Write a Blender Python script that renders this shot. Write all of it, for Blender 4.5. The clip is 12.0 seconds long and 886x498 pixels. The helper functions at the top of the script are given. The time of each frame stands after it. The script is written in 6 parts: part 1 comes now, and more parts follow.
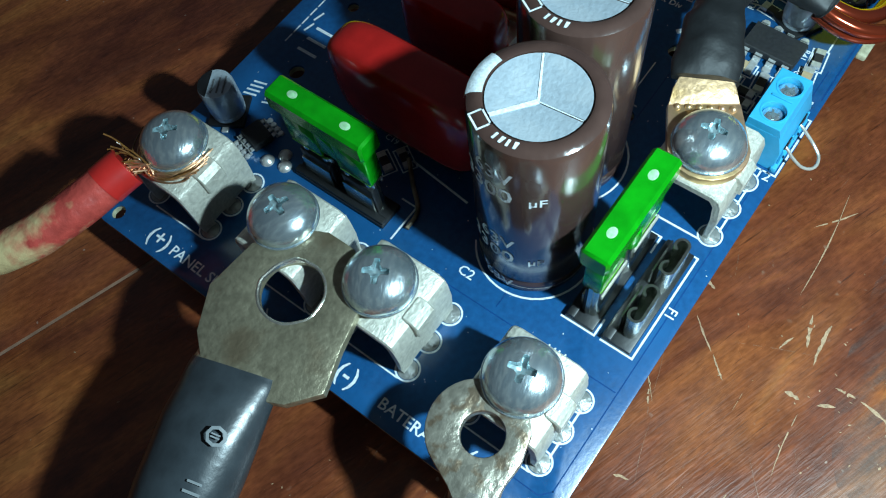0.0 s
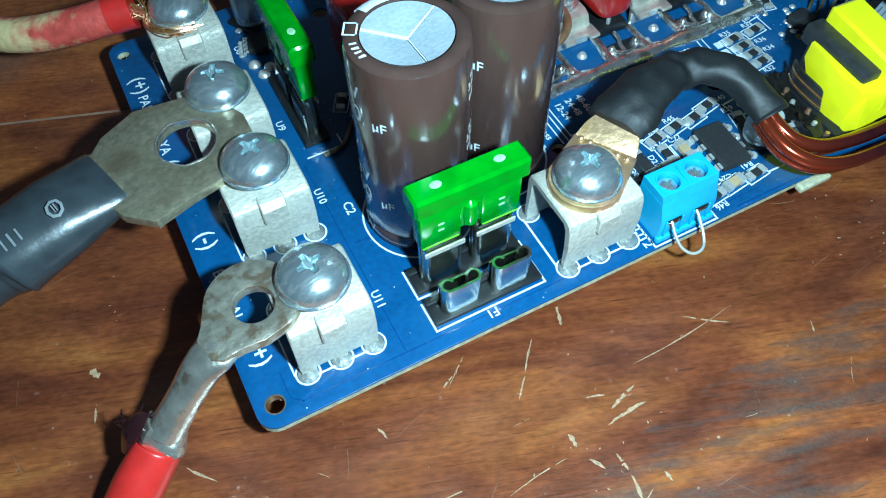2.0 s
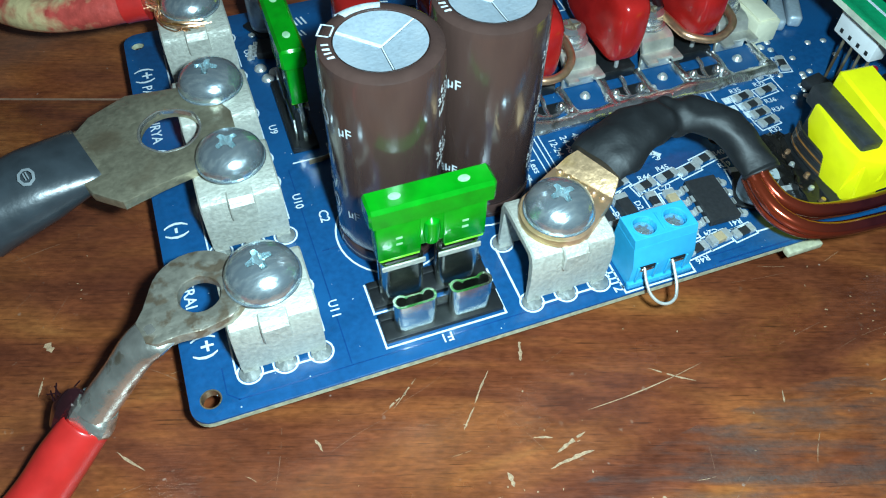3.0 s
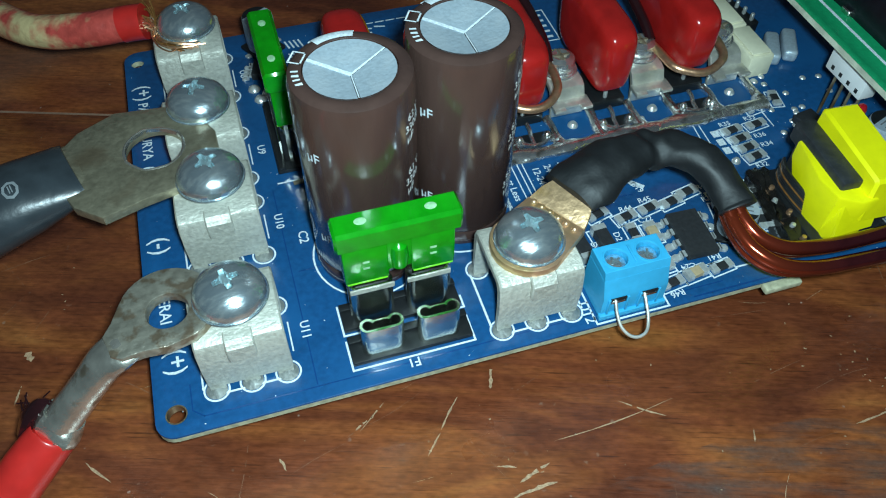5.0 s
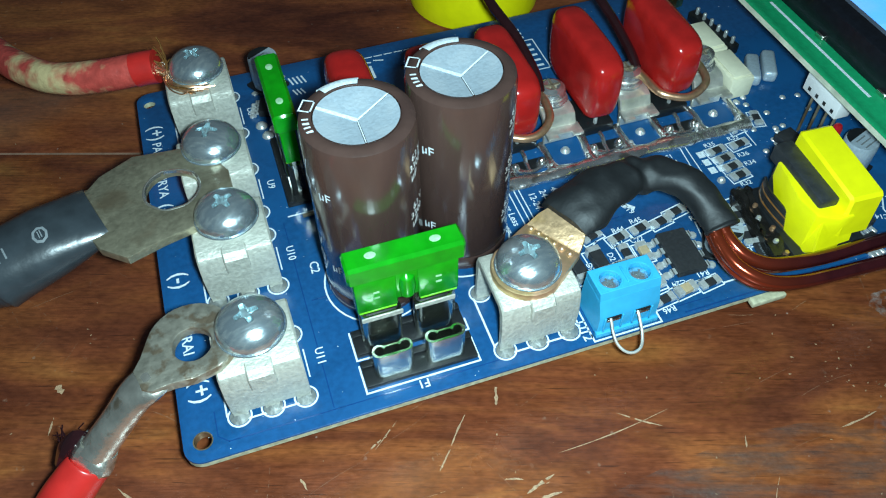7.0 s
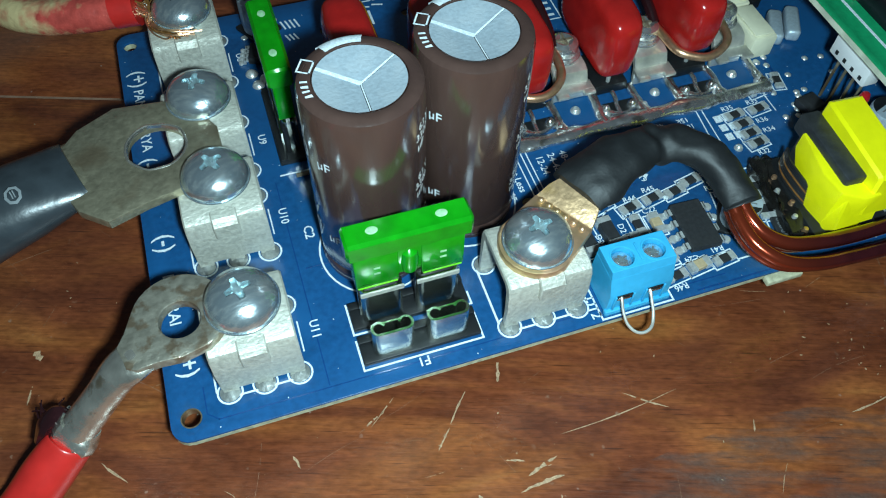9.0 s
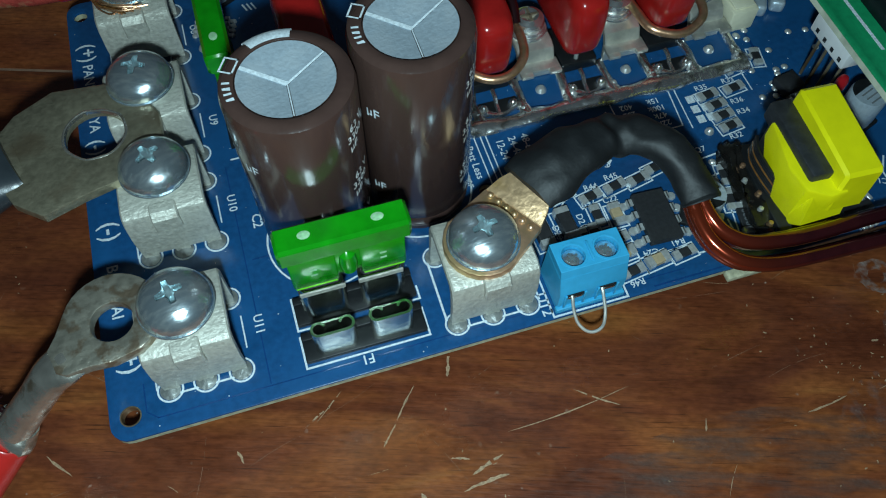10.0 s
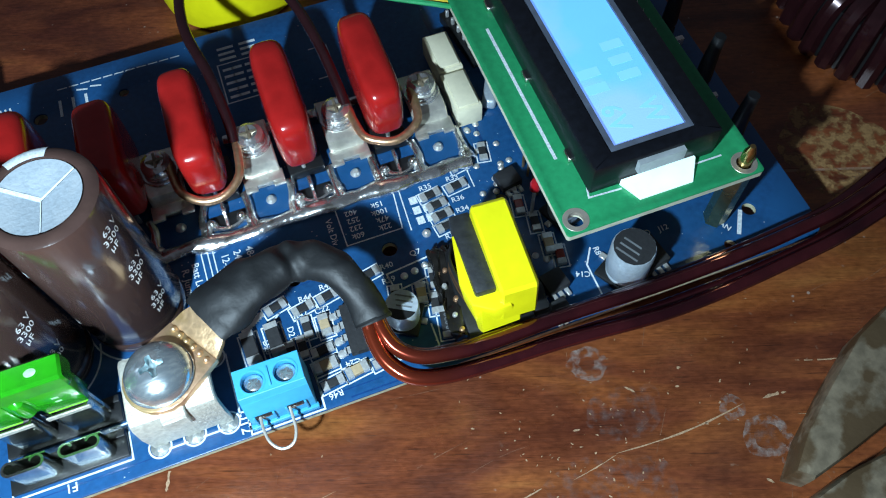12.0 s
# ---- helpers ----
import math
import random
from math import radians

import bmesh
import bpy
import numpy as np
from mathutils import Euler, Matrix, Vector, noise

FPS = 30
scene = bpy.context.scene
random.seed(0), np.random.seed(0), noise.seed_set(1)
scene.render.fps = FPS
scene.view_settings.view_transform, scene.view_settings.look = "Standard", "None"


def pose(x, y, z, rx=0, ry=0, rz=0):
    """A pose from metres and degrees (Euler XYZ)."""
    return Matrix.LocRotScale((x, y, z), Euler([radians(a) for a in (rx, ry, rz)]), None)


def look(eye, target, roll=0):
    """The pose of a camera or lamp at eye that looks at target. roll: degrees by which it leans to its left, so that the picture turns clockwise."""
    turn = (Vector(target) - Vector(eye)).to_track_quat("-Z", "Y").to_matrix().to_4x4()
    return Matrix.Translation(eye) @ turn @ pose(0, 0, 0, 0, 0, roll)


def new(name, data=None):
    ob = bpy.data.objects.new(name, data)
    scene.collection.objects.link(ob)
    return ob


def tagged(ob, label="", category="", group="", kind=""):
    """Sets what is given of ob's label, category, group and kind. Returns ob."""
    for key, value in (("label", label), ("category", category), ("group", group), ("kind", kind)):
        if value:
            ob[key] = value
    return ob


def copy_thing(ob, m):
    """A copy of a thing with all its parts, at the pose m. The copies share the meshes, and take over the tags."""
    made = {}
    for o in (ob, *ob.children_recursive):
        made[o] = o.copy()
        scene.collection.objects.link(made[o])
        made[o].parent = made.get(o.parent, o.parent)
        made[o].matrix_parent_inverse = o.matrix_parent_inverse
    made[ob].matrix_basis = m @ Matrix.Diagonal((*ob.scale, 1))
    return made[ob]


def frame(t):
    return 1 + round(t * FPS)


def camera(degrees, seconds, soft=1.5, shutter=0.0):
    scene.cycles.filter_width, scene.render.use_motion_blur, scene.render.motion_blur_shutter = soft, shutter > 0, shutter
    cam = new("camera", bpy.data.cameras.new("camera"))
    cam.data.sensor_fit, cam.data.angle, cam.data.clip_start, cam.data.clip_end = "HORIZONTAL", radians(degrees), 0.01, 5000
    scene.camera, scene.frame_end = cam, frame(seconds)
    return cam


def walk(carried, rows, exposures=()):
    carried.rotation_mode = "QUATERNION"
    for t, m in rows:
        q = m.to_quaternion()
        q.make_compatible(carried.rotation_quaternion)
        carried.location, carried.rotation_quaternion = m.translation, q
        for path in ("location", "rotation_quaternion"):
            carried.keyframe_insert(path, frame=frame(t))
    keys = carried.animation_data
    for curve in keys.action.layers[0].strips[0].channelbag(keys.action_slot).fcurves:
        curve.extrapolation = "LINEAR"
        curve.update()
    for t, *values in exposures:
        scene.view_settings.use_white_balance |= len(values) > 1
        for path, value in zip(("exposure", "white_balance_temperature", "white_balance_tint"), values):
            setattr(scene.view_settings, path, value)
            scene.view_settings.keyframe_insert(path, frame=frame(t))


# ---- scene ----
# ---- camera ----
cam = camera(59.2, 12.0, soft=1.1)
PATH = [
    (0, (-0.00716, -0.00235, 0.11499), (0.0225, 0.0301, 0.0251), -12.2),
    (0.5, (-0.00774, -0.02310, 0.11277), (0.0199, 0.0150, 0.0245), -10.6),
    (1, (-0.00605, -0.03284, 0.11263), (0.0206, 0.0101, 0.0263), -8.4),
    (1.5, (-0.00459, -0.03596, 0.10689), (0.0218, 0.0098, 0.0219), -3.6),
    (2, (0.00704, -0.04760, 0.10949), (0.0321, 0.0022, 0.0265), -1.0),
    (2.5, (0.01390, -0.05327, 0.10995), (0.0363, 0.0006, 0.0287), 0.3),
    (3, (0.01791, -0.05453, 0.10558), (0.0397, 0.0017, 0.0258), 1.6),
    (3.2, (0.01913, -0.05453, 0.10425), (0.0418, 0.0029, 0.0256), 2.5),
    (4.8, (0.02766, -0.05612, 0.10568), (0.0472, 0.0028, 0.0273), 1.4),
    (5, (0.02655, -0.05689, 0.10717), (0.0455, 0.0022, 0.0287), 0.9),
    (5.5, (0.02197, -0.05880, 0.11140), (0.0412, 0.0005, 0.0332), 1.0),
    (6, (0.02083, -0.06008, 0.11299), (0.0398, -0.0004, 0.0351), 0.6),
    (6.5, (0.02387, -0.06091, 0.11467), (0.0432, -0.0013, 0.0368), -0.2),
    (6.7, (0.02488, -0.06011, 0.11555), (0.0444, -0.0004, 0.0378), -0.7),
    (8.5, (0.02522, -0.05601, 0.11428), (0.0437, 0.0018, 0.0348), -0.7),
    (9, (0.02496, -0.04855, 0.11319), (0.0441, 0.0039, 0.0302), 2.2),
    (9.5, (0.03125, -0.04487, 0.11527), (0.0484, 0.0031, 0.0292), 2.4),
    (10, (0.03860, -0.04179, 0.11539), (0.0537, 0.0042, 0.0279), 1.1),
    (10.5, (0.04980, -0.04207, 0.11966), (0.0635, 0.0026, 0.0313), -0.4),
    (11, (0.06510, -0.04686, 0.12323), (0.0778, -0.0019, 0.0348), -2.6),
    (11.5, (0.08333, -0.04775, 0.12779), (0.0963, -0.0021, 0.0398), -3.6),
    (12, (0.09423, -0.04373, 0.13163), (0.1080, 0.0015, 0.0435), -3.5),
]
EXPOSURES = [(0.0, -0.18, 6400, 11), (0.5, -0.08, 6050, 9), (1.0, -0.14, 5950, 8), (1.5, -0.02, 5850, 6), (2.0, 0.14, 5800, 6), (2.5, 0.36, 6000, 7), (3.0, 0.02, 6300, 10), (5.0, -0.52, 6500, 10), (5.5, -0.16, 6500, 10), (6.0, -0.22, 6500, 10), (6.5, -0.08, 6500, 10),
             (8.5, -0.43, 6500, 10), (9.0, -0.38, 6500, 10), (9.5, -0.68, 6500, 10), (10.0, -1.18, 6500, 11), (10.5, -1.6, 6450, 13), (11.0, -0.72, 6450, 14), (11.5, 0.02, 6500, 20), (12.0, 0.1, 6400, 23)]
walk(cam, [(t, look(e, g, r)) for t, e, g, r in PATH], EXPOSURES)

# ---- light: one small white lamp held beside the viewer, dim room round it ----
U = 0.01  # all sizes below are in centimetres
TABLE = -0.94
world = bpy.data.worlds.new("dim_room")
world.use_nodes = True
world.node_tree.nodes["Background"].inputs[0].default_value = (0.72, 0.86, 1.0, 1)
world.node_tree.nodes["Background"].inputs[1].default_value = 0.06
scene.world = world
lamp = bpy.data.lights.new("flash_lamp", "POINT")
lamp.energy, lamp.shadow_soft_size, lamp.color = 1.9, 0.004, (0.645, 0.93, 1.01)
flash = new("flash_lamp", lamp)
flash.location = (3.3 * U, -5.9 * U, 11.4 * U)


# ---- materials ----
def mat(name, color, rough=0.5, metal=0.0, var=0.25, scale=300.0, bump=0.15, coat=0.0, trans=0.0, emit=0.0,
        second=None, amount=0.0, patch=60.0, spec=0.5, stretch=(1, 1, 1)):
    """A node material: base colour varied by fine grain, with patches of a second colour, and relief."""
    m = bpy.data.materials.new(name)
    m.use_nodes = True
    nt = m.node_tree
    n, l = nt.nodes, nt.links
    b = n["Principled BSDF"]
    tc, mp = n.new("ShaderNodeTexCoord"), n.new("ShaderNodeMapping")
    mp.inputs["Scale"].default_value = stretch
    l.new(tc.outputs["Object"], mp.inputs[0])
    fine, big = n.new("ShaderNodeTexNoise"), n.new("ShaderNodeTexNoise")
    fine.inputs["Scale"].default_value, fine.inputs["Detail"].default_value = scale, 6
    big.inputs["Scale"].default_value, big.inputs["Detail"].default_value = patch, 5
    l.new(mp.outputs[0], fine.inputs[0]), l.new(mp.outputs[0], big.inputs[0])
    ramp = n.new("ShaderNodeValToRGB")
    lo, hi = [max(0.0, c * (1 - var)) for c in color], [min(1.0, c * (1 + var)) for c in color]
    ramp.color_ramp.elements[0].position, ramp.color_ramp.elements[1].position = 0.3, 0.7
    ramp.color_ramp.elements[0].color, ramp.color_ramp.elements[1].color = (*lo, 1), (*hi, 1)
    l.new(fine.outputs[0], ramp.inputs[0])
    out = ramp.outputs[0]
    if second:
        mask, mix = n.new("ShaderNodeValToRGB"), n.new("ShaderNodeMixRGB")
        mask.color_ramp.elements[0].position, mask.color_ramp.elements[1].position = 0.62 - 0.35 * amount, 0.72 - 0.35 * amount
        mix.inputs[2].default_value = (*second, 1)
        l.new(big.outputs[0], mask.inputs[0]), l.new(mask.outputs[0], mix.inputs[0]), l.new(out, mix.inputs[1])
        out = mix.outputs[0]
    l.new(out, b.inputs["Base Color"])
    rr = n.new("ShaderNodeMapRange")
    rr.inputs["To Min"].default_value, rr.inputs["To Max"].default_value = max(0.02, rough * 0.75), min(1.0, rough * 1.25)
    l.new(big.outputs[0], rr.inputs[0]), l.new(rr.outputs[0], b.inputs["Roughness"])
    b.inputs["Metallic"].default_value = metal
    b.inputs["Specular IOR Level"].default_value = spec
    b.inputs["Coat Weight"].default_value, b.inputs["Coat Roughness"].default_value = coat, 0.12
    b.inputs["Transmission Weight"].default_value = trans
    if emit:
        l.new(out, b.inputs["Emission Color"])
        b.inputs["Emission Strength"].default_value = emit
    if bump:
        bp = n.new("ShaderNodeBump")
        bp.inputs["Strength"].default_value, bp.inputs["Distance"].default_value = bump, 0.0004
        l.new(fine.outputs[0], bp.inputs["Height"]), l.new(bp.outputs[0], b.inputs["Normal"])
    return m


PCB = mat("blue_solder_mask", (0.008, 0.068, 0.188), 0.24, var=0.14, scale=900, bump=0.05, patch=45, second=(0.009, 0.080, 0.215), amount=0.3)
PCB_EDGE = mat("glass_fibre_edge", (0.42, 0.40, 0.27), 0.7, scale=900, var=0.3)
TRACE = mat("covered_copper_trace", (0.005, 0.046, 0.16), 0.26, var=0.1, scale=900, bump=0.03)
SILK = mat("white_print", (0.62, 0.69, 0.73), 0.6, var=0.22, scale=2500, bump=0.1)
SOLDER = mat("tin_solder", (0.70, 0.71, 0.69), 0.3, 0.65, var=0.2, scale=500, bump=0.5)
TIN = mat("matt_tinned_steel", (0.53, 0.52, 0.45), 0.5, 0.35, var=0.16, scale=1300, bump=0.55, stretch=(1, 1.4, 1), second=(0.40, 0.37, 0.31), amount=0.0, patch=500)
ZINC = mat("zinc_plated_screw", (0.72, 0.86, 0.94), 0.21, 0.88, var=0.25, scale=1300, bump=0.17, stretch=(0.5, 1.6, 1), second=(0.55, 0.66, 0.72), amount=0.4, patch=520)
CHROME = mat("nickel_screw", (0.82, 0.82, 0.78), 0.2, 0.9, var=0.3, scale=420, bump=0.9)
# darker copy of the zinc, painting in the shade of screw recesses
RECESS_SHADE = mat("shaded_screw_recess", (0.44, 0.58, 0.61), 0.3, 0.8, var=0.3, scale=900, bump=0.3)
LUG_BRIGHT = mat("worn_tinned_barrel", (0.76, 0.73, 0.64), 0.26, 0.9, var=0.25, scale=300, bump=0.8, second=(0.40, 0.33, 0.24), amount=0.12, patch=330)
LUG = mat("tarnished_brass_lug", (0.37, 0.33, 0.23), 0.34, 0.72, var=0.2, scale=900, bump=0.5, second=(0.27, 0.215, 0.14), amount=0.22, patch=75)
LUG_TIN = mat("dirty_tinned_lug", (0.40, 0.37, 0.30), 0.34, 0.72, var=0.3, scale=600, bump=0.7, second=(0.25, 0.19, 0.13), amount=0.3, patch=420)
SLEEVE = mat("brown_sleeve", (0.060, 0.033, 0.027), 0.17, var=0.14, scale=260, bump=0.45, coat=0.5, stretch=(1, 1, 0.22), second=(0.050, 0.027, 0.023), amount=0.4, patch=70)
ALU = mat("etched_aluminium", (0.48, 0.57, 0.64), 0.4, 0.45, var=0.1, scale=1600, bump=0.25, second=(0.52, 0.60, 0.66), amount=0.3, patch=300)
FUSE = mat("clear_green_plastic", (0.004, 0.30, 0.006), 0.2, var=0.2, scale=350, bump=0.12, trans=0.25, spec=0.4)
# brighter copy of the fuse green for light gathered at its lower edge
FUSE_EDGE_GLOW = mat("painted_green_edge_glow", (0.16, 0.62, 0.02), 0.3)
FUSE_MARK = mat("pale_moulded_mark", (0.30, 0.55, 0.30), 0.5, scale=1500)
RED = mat("red_epoxy", (0.38, 0.012, 0.010), 0.2, var=0.15, scale=260, bump=0.25, coat=0.1)
SHRINK = mat("grey_heat_shrink", (0.030, 0.037, 0.043), 0.3, var=0.2, scale=300, bump=0.3)
BLACK_SHRINK = mat("black_heat_shrink", (0.008, 0.009, 0.010), 0.58, var=0.2, scale=420, bump=0.45)
COPPER = mat("bare_copper", (0.80, 0.46, 0.27), 0.36, 0.9, var=0.18, scale=800, bump=0.25, second=(0.62, 0.40, 0.20), amount=0.3, patch=180)
BRASS_COPPER = mat("golden_copper_tongue", (0.74, 0.46, 0.28), 0.38, 0.78, var=0.15, scale=600, bump=0.4, second=(0.58, 0.40, 0.20), amount=0.4, patch=90)
GOLDEN = mat("golden_folded_copper", (0.57, 0.375, 0.21), 0.49, 0.7, var=0.22, scale=700, bump=0.6, second=(0.46, 0.29, 0.12), amount=0.3, patch=200)
RAIL = mat("shiny_solder", (0.92, 0.92, 0.90), 0.2, 0.95, var=0.2, scale=330, bump=1.0, second=(0.42, 0.40, 0.36), amount=0.22, patch=330)
BRIGHT_TIN = mat("bright_tinned_clamp", (0.78, 0.76, 0.68), 0.3, 0.75, var=0.2, scale=420, bump=0.7)
JOINT = mat("grey_solder_fill", (0.27, 0.28, 0.27), 0.38, 0.5, var=0.25, scale=900, bump=0.6)
HOLE_WALL = mat("plated_hole_wall", (0.34, 0.25, 0.15), 0.35, 0.8, var=0.2, scale=900, bump=0.2)
ENAMEL = mat("dark_red_enamel", (0.13, 0.020, 0.026), 0.17, 0.8, var=0.15, scale=500, bump=0.06, coat=0.6, second=(0.060, 0.010, 0.016), amount=0.6, patch=40)
ENAMEL_DARK = mat("maroon_enamel", (0.030, 0.008, 0.010), 0.22, 0.4, var=0.15, scale=500, bump=0.05, coat=0.6)
BLUE = mat("sky_blue_plastic", (0.035, 0.36, 0.62), 0.42, var=0.06, scale=700, bump=0.05)
YELLOW = mat("yellow_film_tape", (0.80, 0.74, 0.004), 0.34, var=0.06, scale=300, bump=0.12)
FERRITE = mat("dark_ferrite", (0.022, 0.024, 0.026), 0.5, var=0.3, scale=700, bump=0.3)
BLACK = mat("black_plastic", (0.008, 0.009, 0.010), 0.45, var=0.25, scale=900, bump=0.15)
CHIP = mat("black_chip_case", (0.020, 0.021, 0.023), 0.55, var=0.2, scale=1500, bump=0.15)
CLIP = mat("tinned_spring_clip", (0.64, 0.66, 0.59), 0.23, 1.0, var=0.2, scale=700, bump=0.15)
BEIGE = mat("beige_ceramic", (0.42, 0.32, 0.19), 0.5, var=0.12, scale=1500)
CREAM = mat("cream_plastic", (0.72, 0.68, 0.50), 0.5, var=0.06, scale=600, bump=0.06)
BEZEL = mat("black_bezel", (0.004, 0.005, 0.008), 0.34, var=0.3, scale=700, bump=0.1)
GREEN = mat("green_board", (0.007, 0.26, 0.10), 0.32, var=0.12, scale=900, bump=0.05)
SCREEN = mat("lit_display", (0.09, 0.38, 0.95), 0.3, var=0.04, scale=60, bump=0, emit=1.0, second=(0.17, 0.38, 0.98), amount=0.5, patch=25)
DIGIT = mat("pale_display_digits", (0.125, 0.41, 0.97), 0.3, var=0.02, bump=0, emit=1.02)
BACKLIGHT = mat("white_backlight", (0.66, 0.92, 0.88), 0.3, var=0.06, bump=0, emit=0.5)
BRASS = mat("brass", (0.62, 0.47, 0.20), 0.28, 1.0, var=0.15, scale=600, bump=0.1)
PVC = mat("red_cable_jacket", (0.50, 0.020, 0.016), 0.34, var=0.12, scale=300, bump=0.12, coat=0.2)
PAINTED = mat("red_jacket_with_yellow_paint", (0.46, 0.062, 0.048), 0.45, var=0.2, scale=520, bump=0.7, second=(0.58, 0.44, 0.22), amount=0.30, patch=95)
FLUX = mat("amber_flux", (0.16, 0.07, 0.02), 0.2, var=0.3, scale=700, bump=0.4)
FILLER = mat("joint_filler", (0.26, 0.15, 0.10), 0.6)
PRINT = mat("grey_print", (0.15, 0.165, 0.175), 0.5)
CAP_PRINT = mat("worn_grey_white_print", (0.66, 0.66, 0.66), 0.5, var=0.4, scale=1500, bump=0.1)
HAIRLINE = mat("faint_scratch", (0.24, 0.12, 0.07), 0.5, var=0.4, scale=2500, bump=0.3)
RIM = mat("grey_blue_screen_edge", (0.09, 0.11, 0.15), 0.4)
SCAR = mat("pale_scratch", (0.36, 0.225, 0.13), 0.7, var=0.3, scale=2500, bump=0.4)
STEEL = mat("old_tool_steel", (0.27, 0.22, 0.15), 0.42, 0.5, var=0.3, scale=450, bump=0.4, second=(0.13, 0.085, 0.045), amount=0.45, patch=160)
RUBBER = mat("black_rubber", (0.02, 0.02, 0.022), 0.6, var=0.2)


def tinted_end(m, color, x0, x1):
    """Another base colour towards one end of a long thing, fading along x (metres)."""
    n, l = m.node_tree.nodes, m.node_tree.links
    base = n["Principled BSDF"].inputs["Base Color"]
    src = base.links[0].from_socket
    tc, xyz, rng, mix = n.new("ShaderNodeTexCoord"), n.new("ShaderNodeSeparateXYZ"), n.new("ShaderNodeMapRange"), n.new("ShaderNodeMixRGB")
    rng.inputs["From Min"].default_value, rng.inputs["From Max"].default_value = x0, x1
    l.new(tc.outputs["Object"], xyz.inputs[0]), l.new(xyz.outputs["X"], rng.inputs["Value"]), l.new(rng.outputs[0], mix.inputs[0])
    mix.inputs[1].default_value = (*color, 1)
    l.new(src, mix.inputs[2]), l.new(mix.outputs[0], base)


# brighter copper-red near the sleeve, fading to maroon along x
tinted_end(ENAMEL, (0.38, 0.055, 0.020), 0.097, 0.112)


def wood():
    """Dark varnished table wood, grain along local x, with pores, dents and dust."""
    m = bpy.data.materials.new("varnished_brown_wood")
    m.use_nodes = True
    n, l = m.node_tree.nodes, m.node_tree.links
    b = n["Principled BSDF"]
    tc = n.new("ShaderNodeTexCoord")

    def noise_at(sx, sy, scale, detail=6, dist=0.0):
        mp, t = n.new("ShaderNodeMapping"), n.new("ShaderNodeTexNoise")
        mp.inputs["Scale"].default_value = (sx, sy, 1)
        t.inputs["Scale"].default_value, t.inputs["Detail"].default_value, t.inputs["Distortion"].default_value = scale, detail, dist
        l.new(tc.outputs["Object"], mp.inputs[0]), l.new(mp.outputs[0], t.inputs[0])
        return t.outputs[0]

    def ramp_of(src, stops):
        r = n.new("ShaderNodeValToRGB")
        r.color_ramp.elements[0].position, r.color_ramp.elements[1].position = stops[0][0], stops[-1][0]
        r.color_ramp.elements[0].color, r.color_ramp.elements[1].color = (*stops[0][1], 1), (*stops[-1][1], 1)
        for p, c in stops[1:-1]:
            r.color_ramp.elements.new(p).color = (*c, 1)
        l.new(src, r.inputs[0])
        return r.outputs[0]

    def mixed(kind, fac, a, c):
        x = n.new("ShaderNodeMixRGB")
        x.blend_type = kind
        for value, slot in ((fac, 0), (a, 1), (c, 2)):
            if isinstance(value, (int, float)):
                x.inputs[slot].default_value = value
            elif isinstance(value, tuple):
                x.inputs[slot].default_value = (*value, 1)
            else:
                l.new(value, x.inputs[slot])
        return x.outputs[0]

    broad = ramp_of(noise_at(11, 44, 1.0, 7, 2.0), [(0.28, (0.070, 0.016, 0.0085)), (0.44, (0.165, 0.042, 0.016)), (0.58, (0.26, 0.076, 0.022)), (0.74, (0.34, 0.128, 0.034))])
    grain = ramp_of(noise_at(110, 560, 1.0, 6, 1.2), [(0.32, (0.7, 0.66, 0.62)), (0.55, (1, 1, 1)), (0.75, (1.25, 1.2, 1.15))])
    col = mixed("MULTIPLY", 0.45, broad, grain)
    cloud = ramp_of(noise_at(1, 1.7, 70, 9, 1.0), [(0.30, (0.42, 0.38, 0.36)), (0.5, (1, 1, 1)), (0.70, (1.42, 1.4, 1.32))])
    col = mixed("MULTIPLY", 0.4, col, cloud)
    fibre = ramp_of(noise_at(160, 2100, 1.0, 4, 0.6), [(0.3, (0.55, 0.5, 0.48)), (0.5, (1, 1, 1)), (0.7, (1.5, 1.45, 1.4))])
    col = mixed("MULTIPLY", 0.2, col, fibre)
    speck = ramp_of(noise_at(1, 2.2, 620, 5), [(0.3, (0.62, 0.58, 0.55)), (0.52, (1, 1, 1)), (0.72, (1.35, 1.35, 1.3))])
    col = mixed("MULTIPLY", 0.6, col, speck)
    pores = ramp_of(noise_at(120, 2600, 1.0, 3), [(0.30, (1, 1, 1)), (0.38, (0, 0, 0))])
    col = mixed("MIX", mixed("MULTIPLY", 1.0, pores, (0.55, 0.55, 0.55)), col, (0.025, 0.008, 0.005))
    haze = ramp_of(noise_at(4, 16, 1.3, 6, 0.8), [(0.56, (0, 0, 0)), (0.68, (0.55, 0.55, 0.55))])
    col = mixed("MIX", haze, col, (0.13, 0.100, 0.078))
    spots = n.new("ShaderNodeTexVoronoi")
    spots.inputs["Scale"].default_value = 230
    l.new(tc.outputs["Object"], spots.inputs[0])
    dots = ramp_of(mixed("ADD", 0.22, spots.outputs["Distance"], noise_at(1, 1, 700, 3)), [(0.135, (1, 1, 1)), (0.175, (0, 0, 0))])
    few = ramp_of(noise_at(1, 1, 150, 3), [(0.48, (0, 0, 0)), (0.64, (1, 1, 1))])
    col = mixed("MIX", mixed("MULTIPLY", 1.0, dots, few), col, (0.42, 0.30, 0.24))
    dust = ramp_of(noise_at(1, 1, 420, 5), [(0.68, (0, 0, 0)), (0.76, (0.7, 0.7, 0.7))])
    where = ramp_of(noise_at(1, 1, 22, 3), [(0.45, (0, 0, 0)), (0.7, (1, 1, 1))])
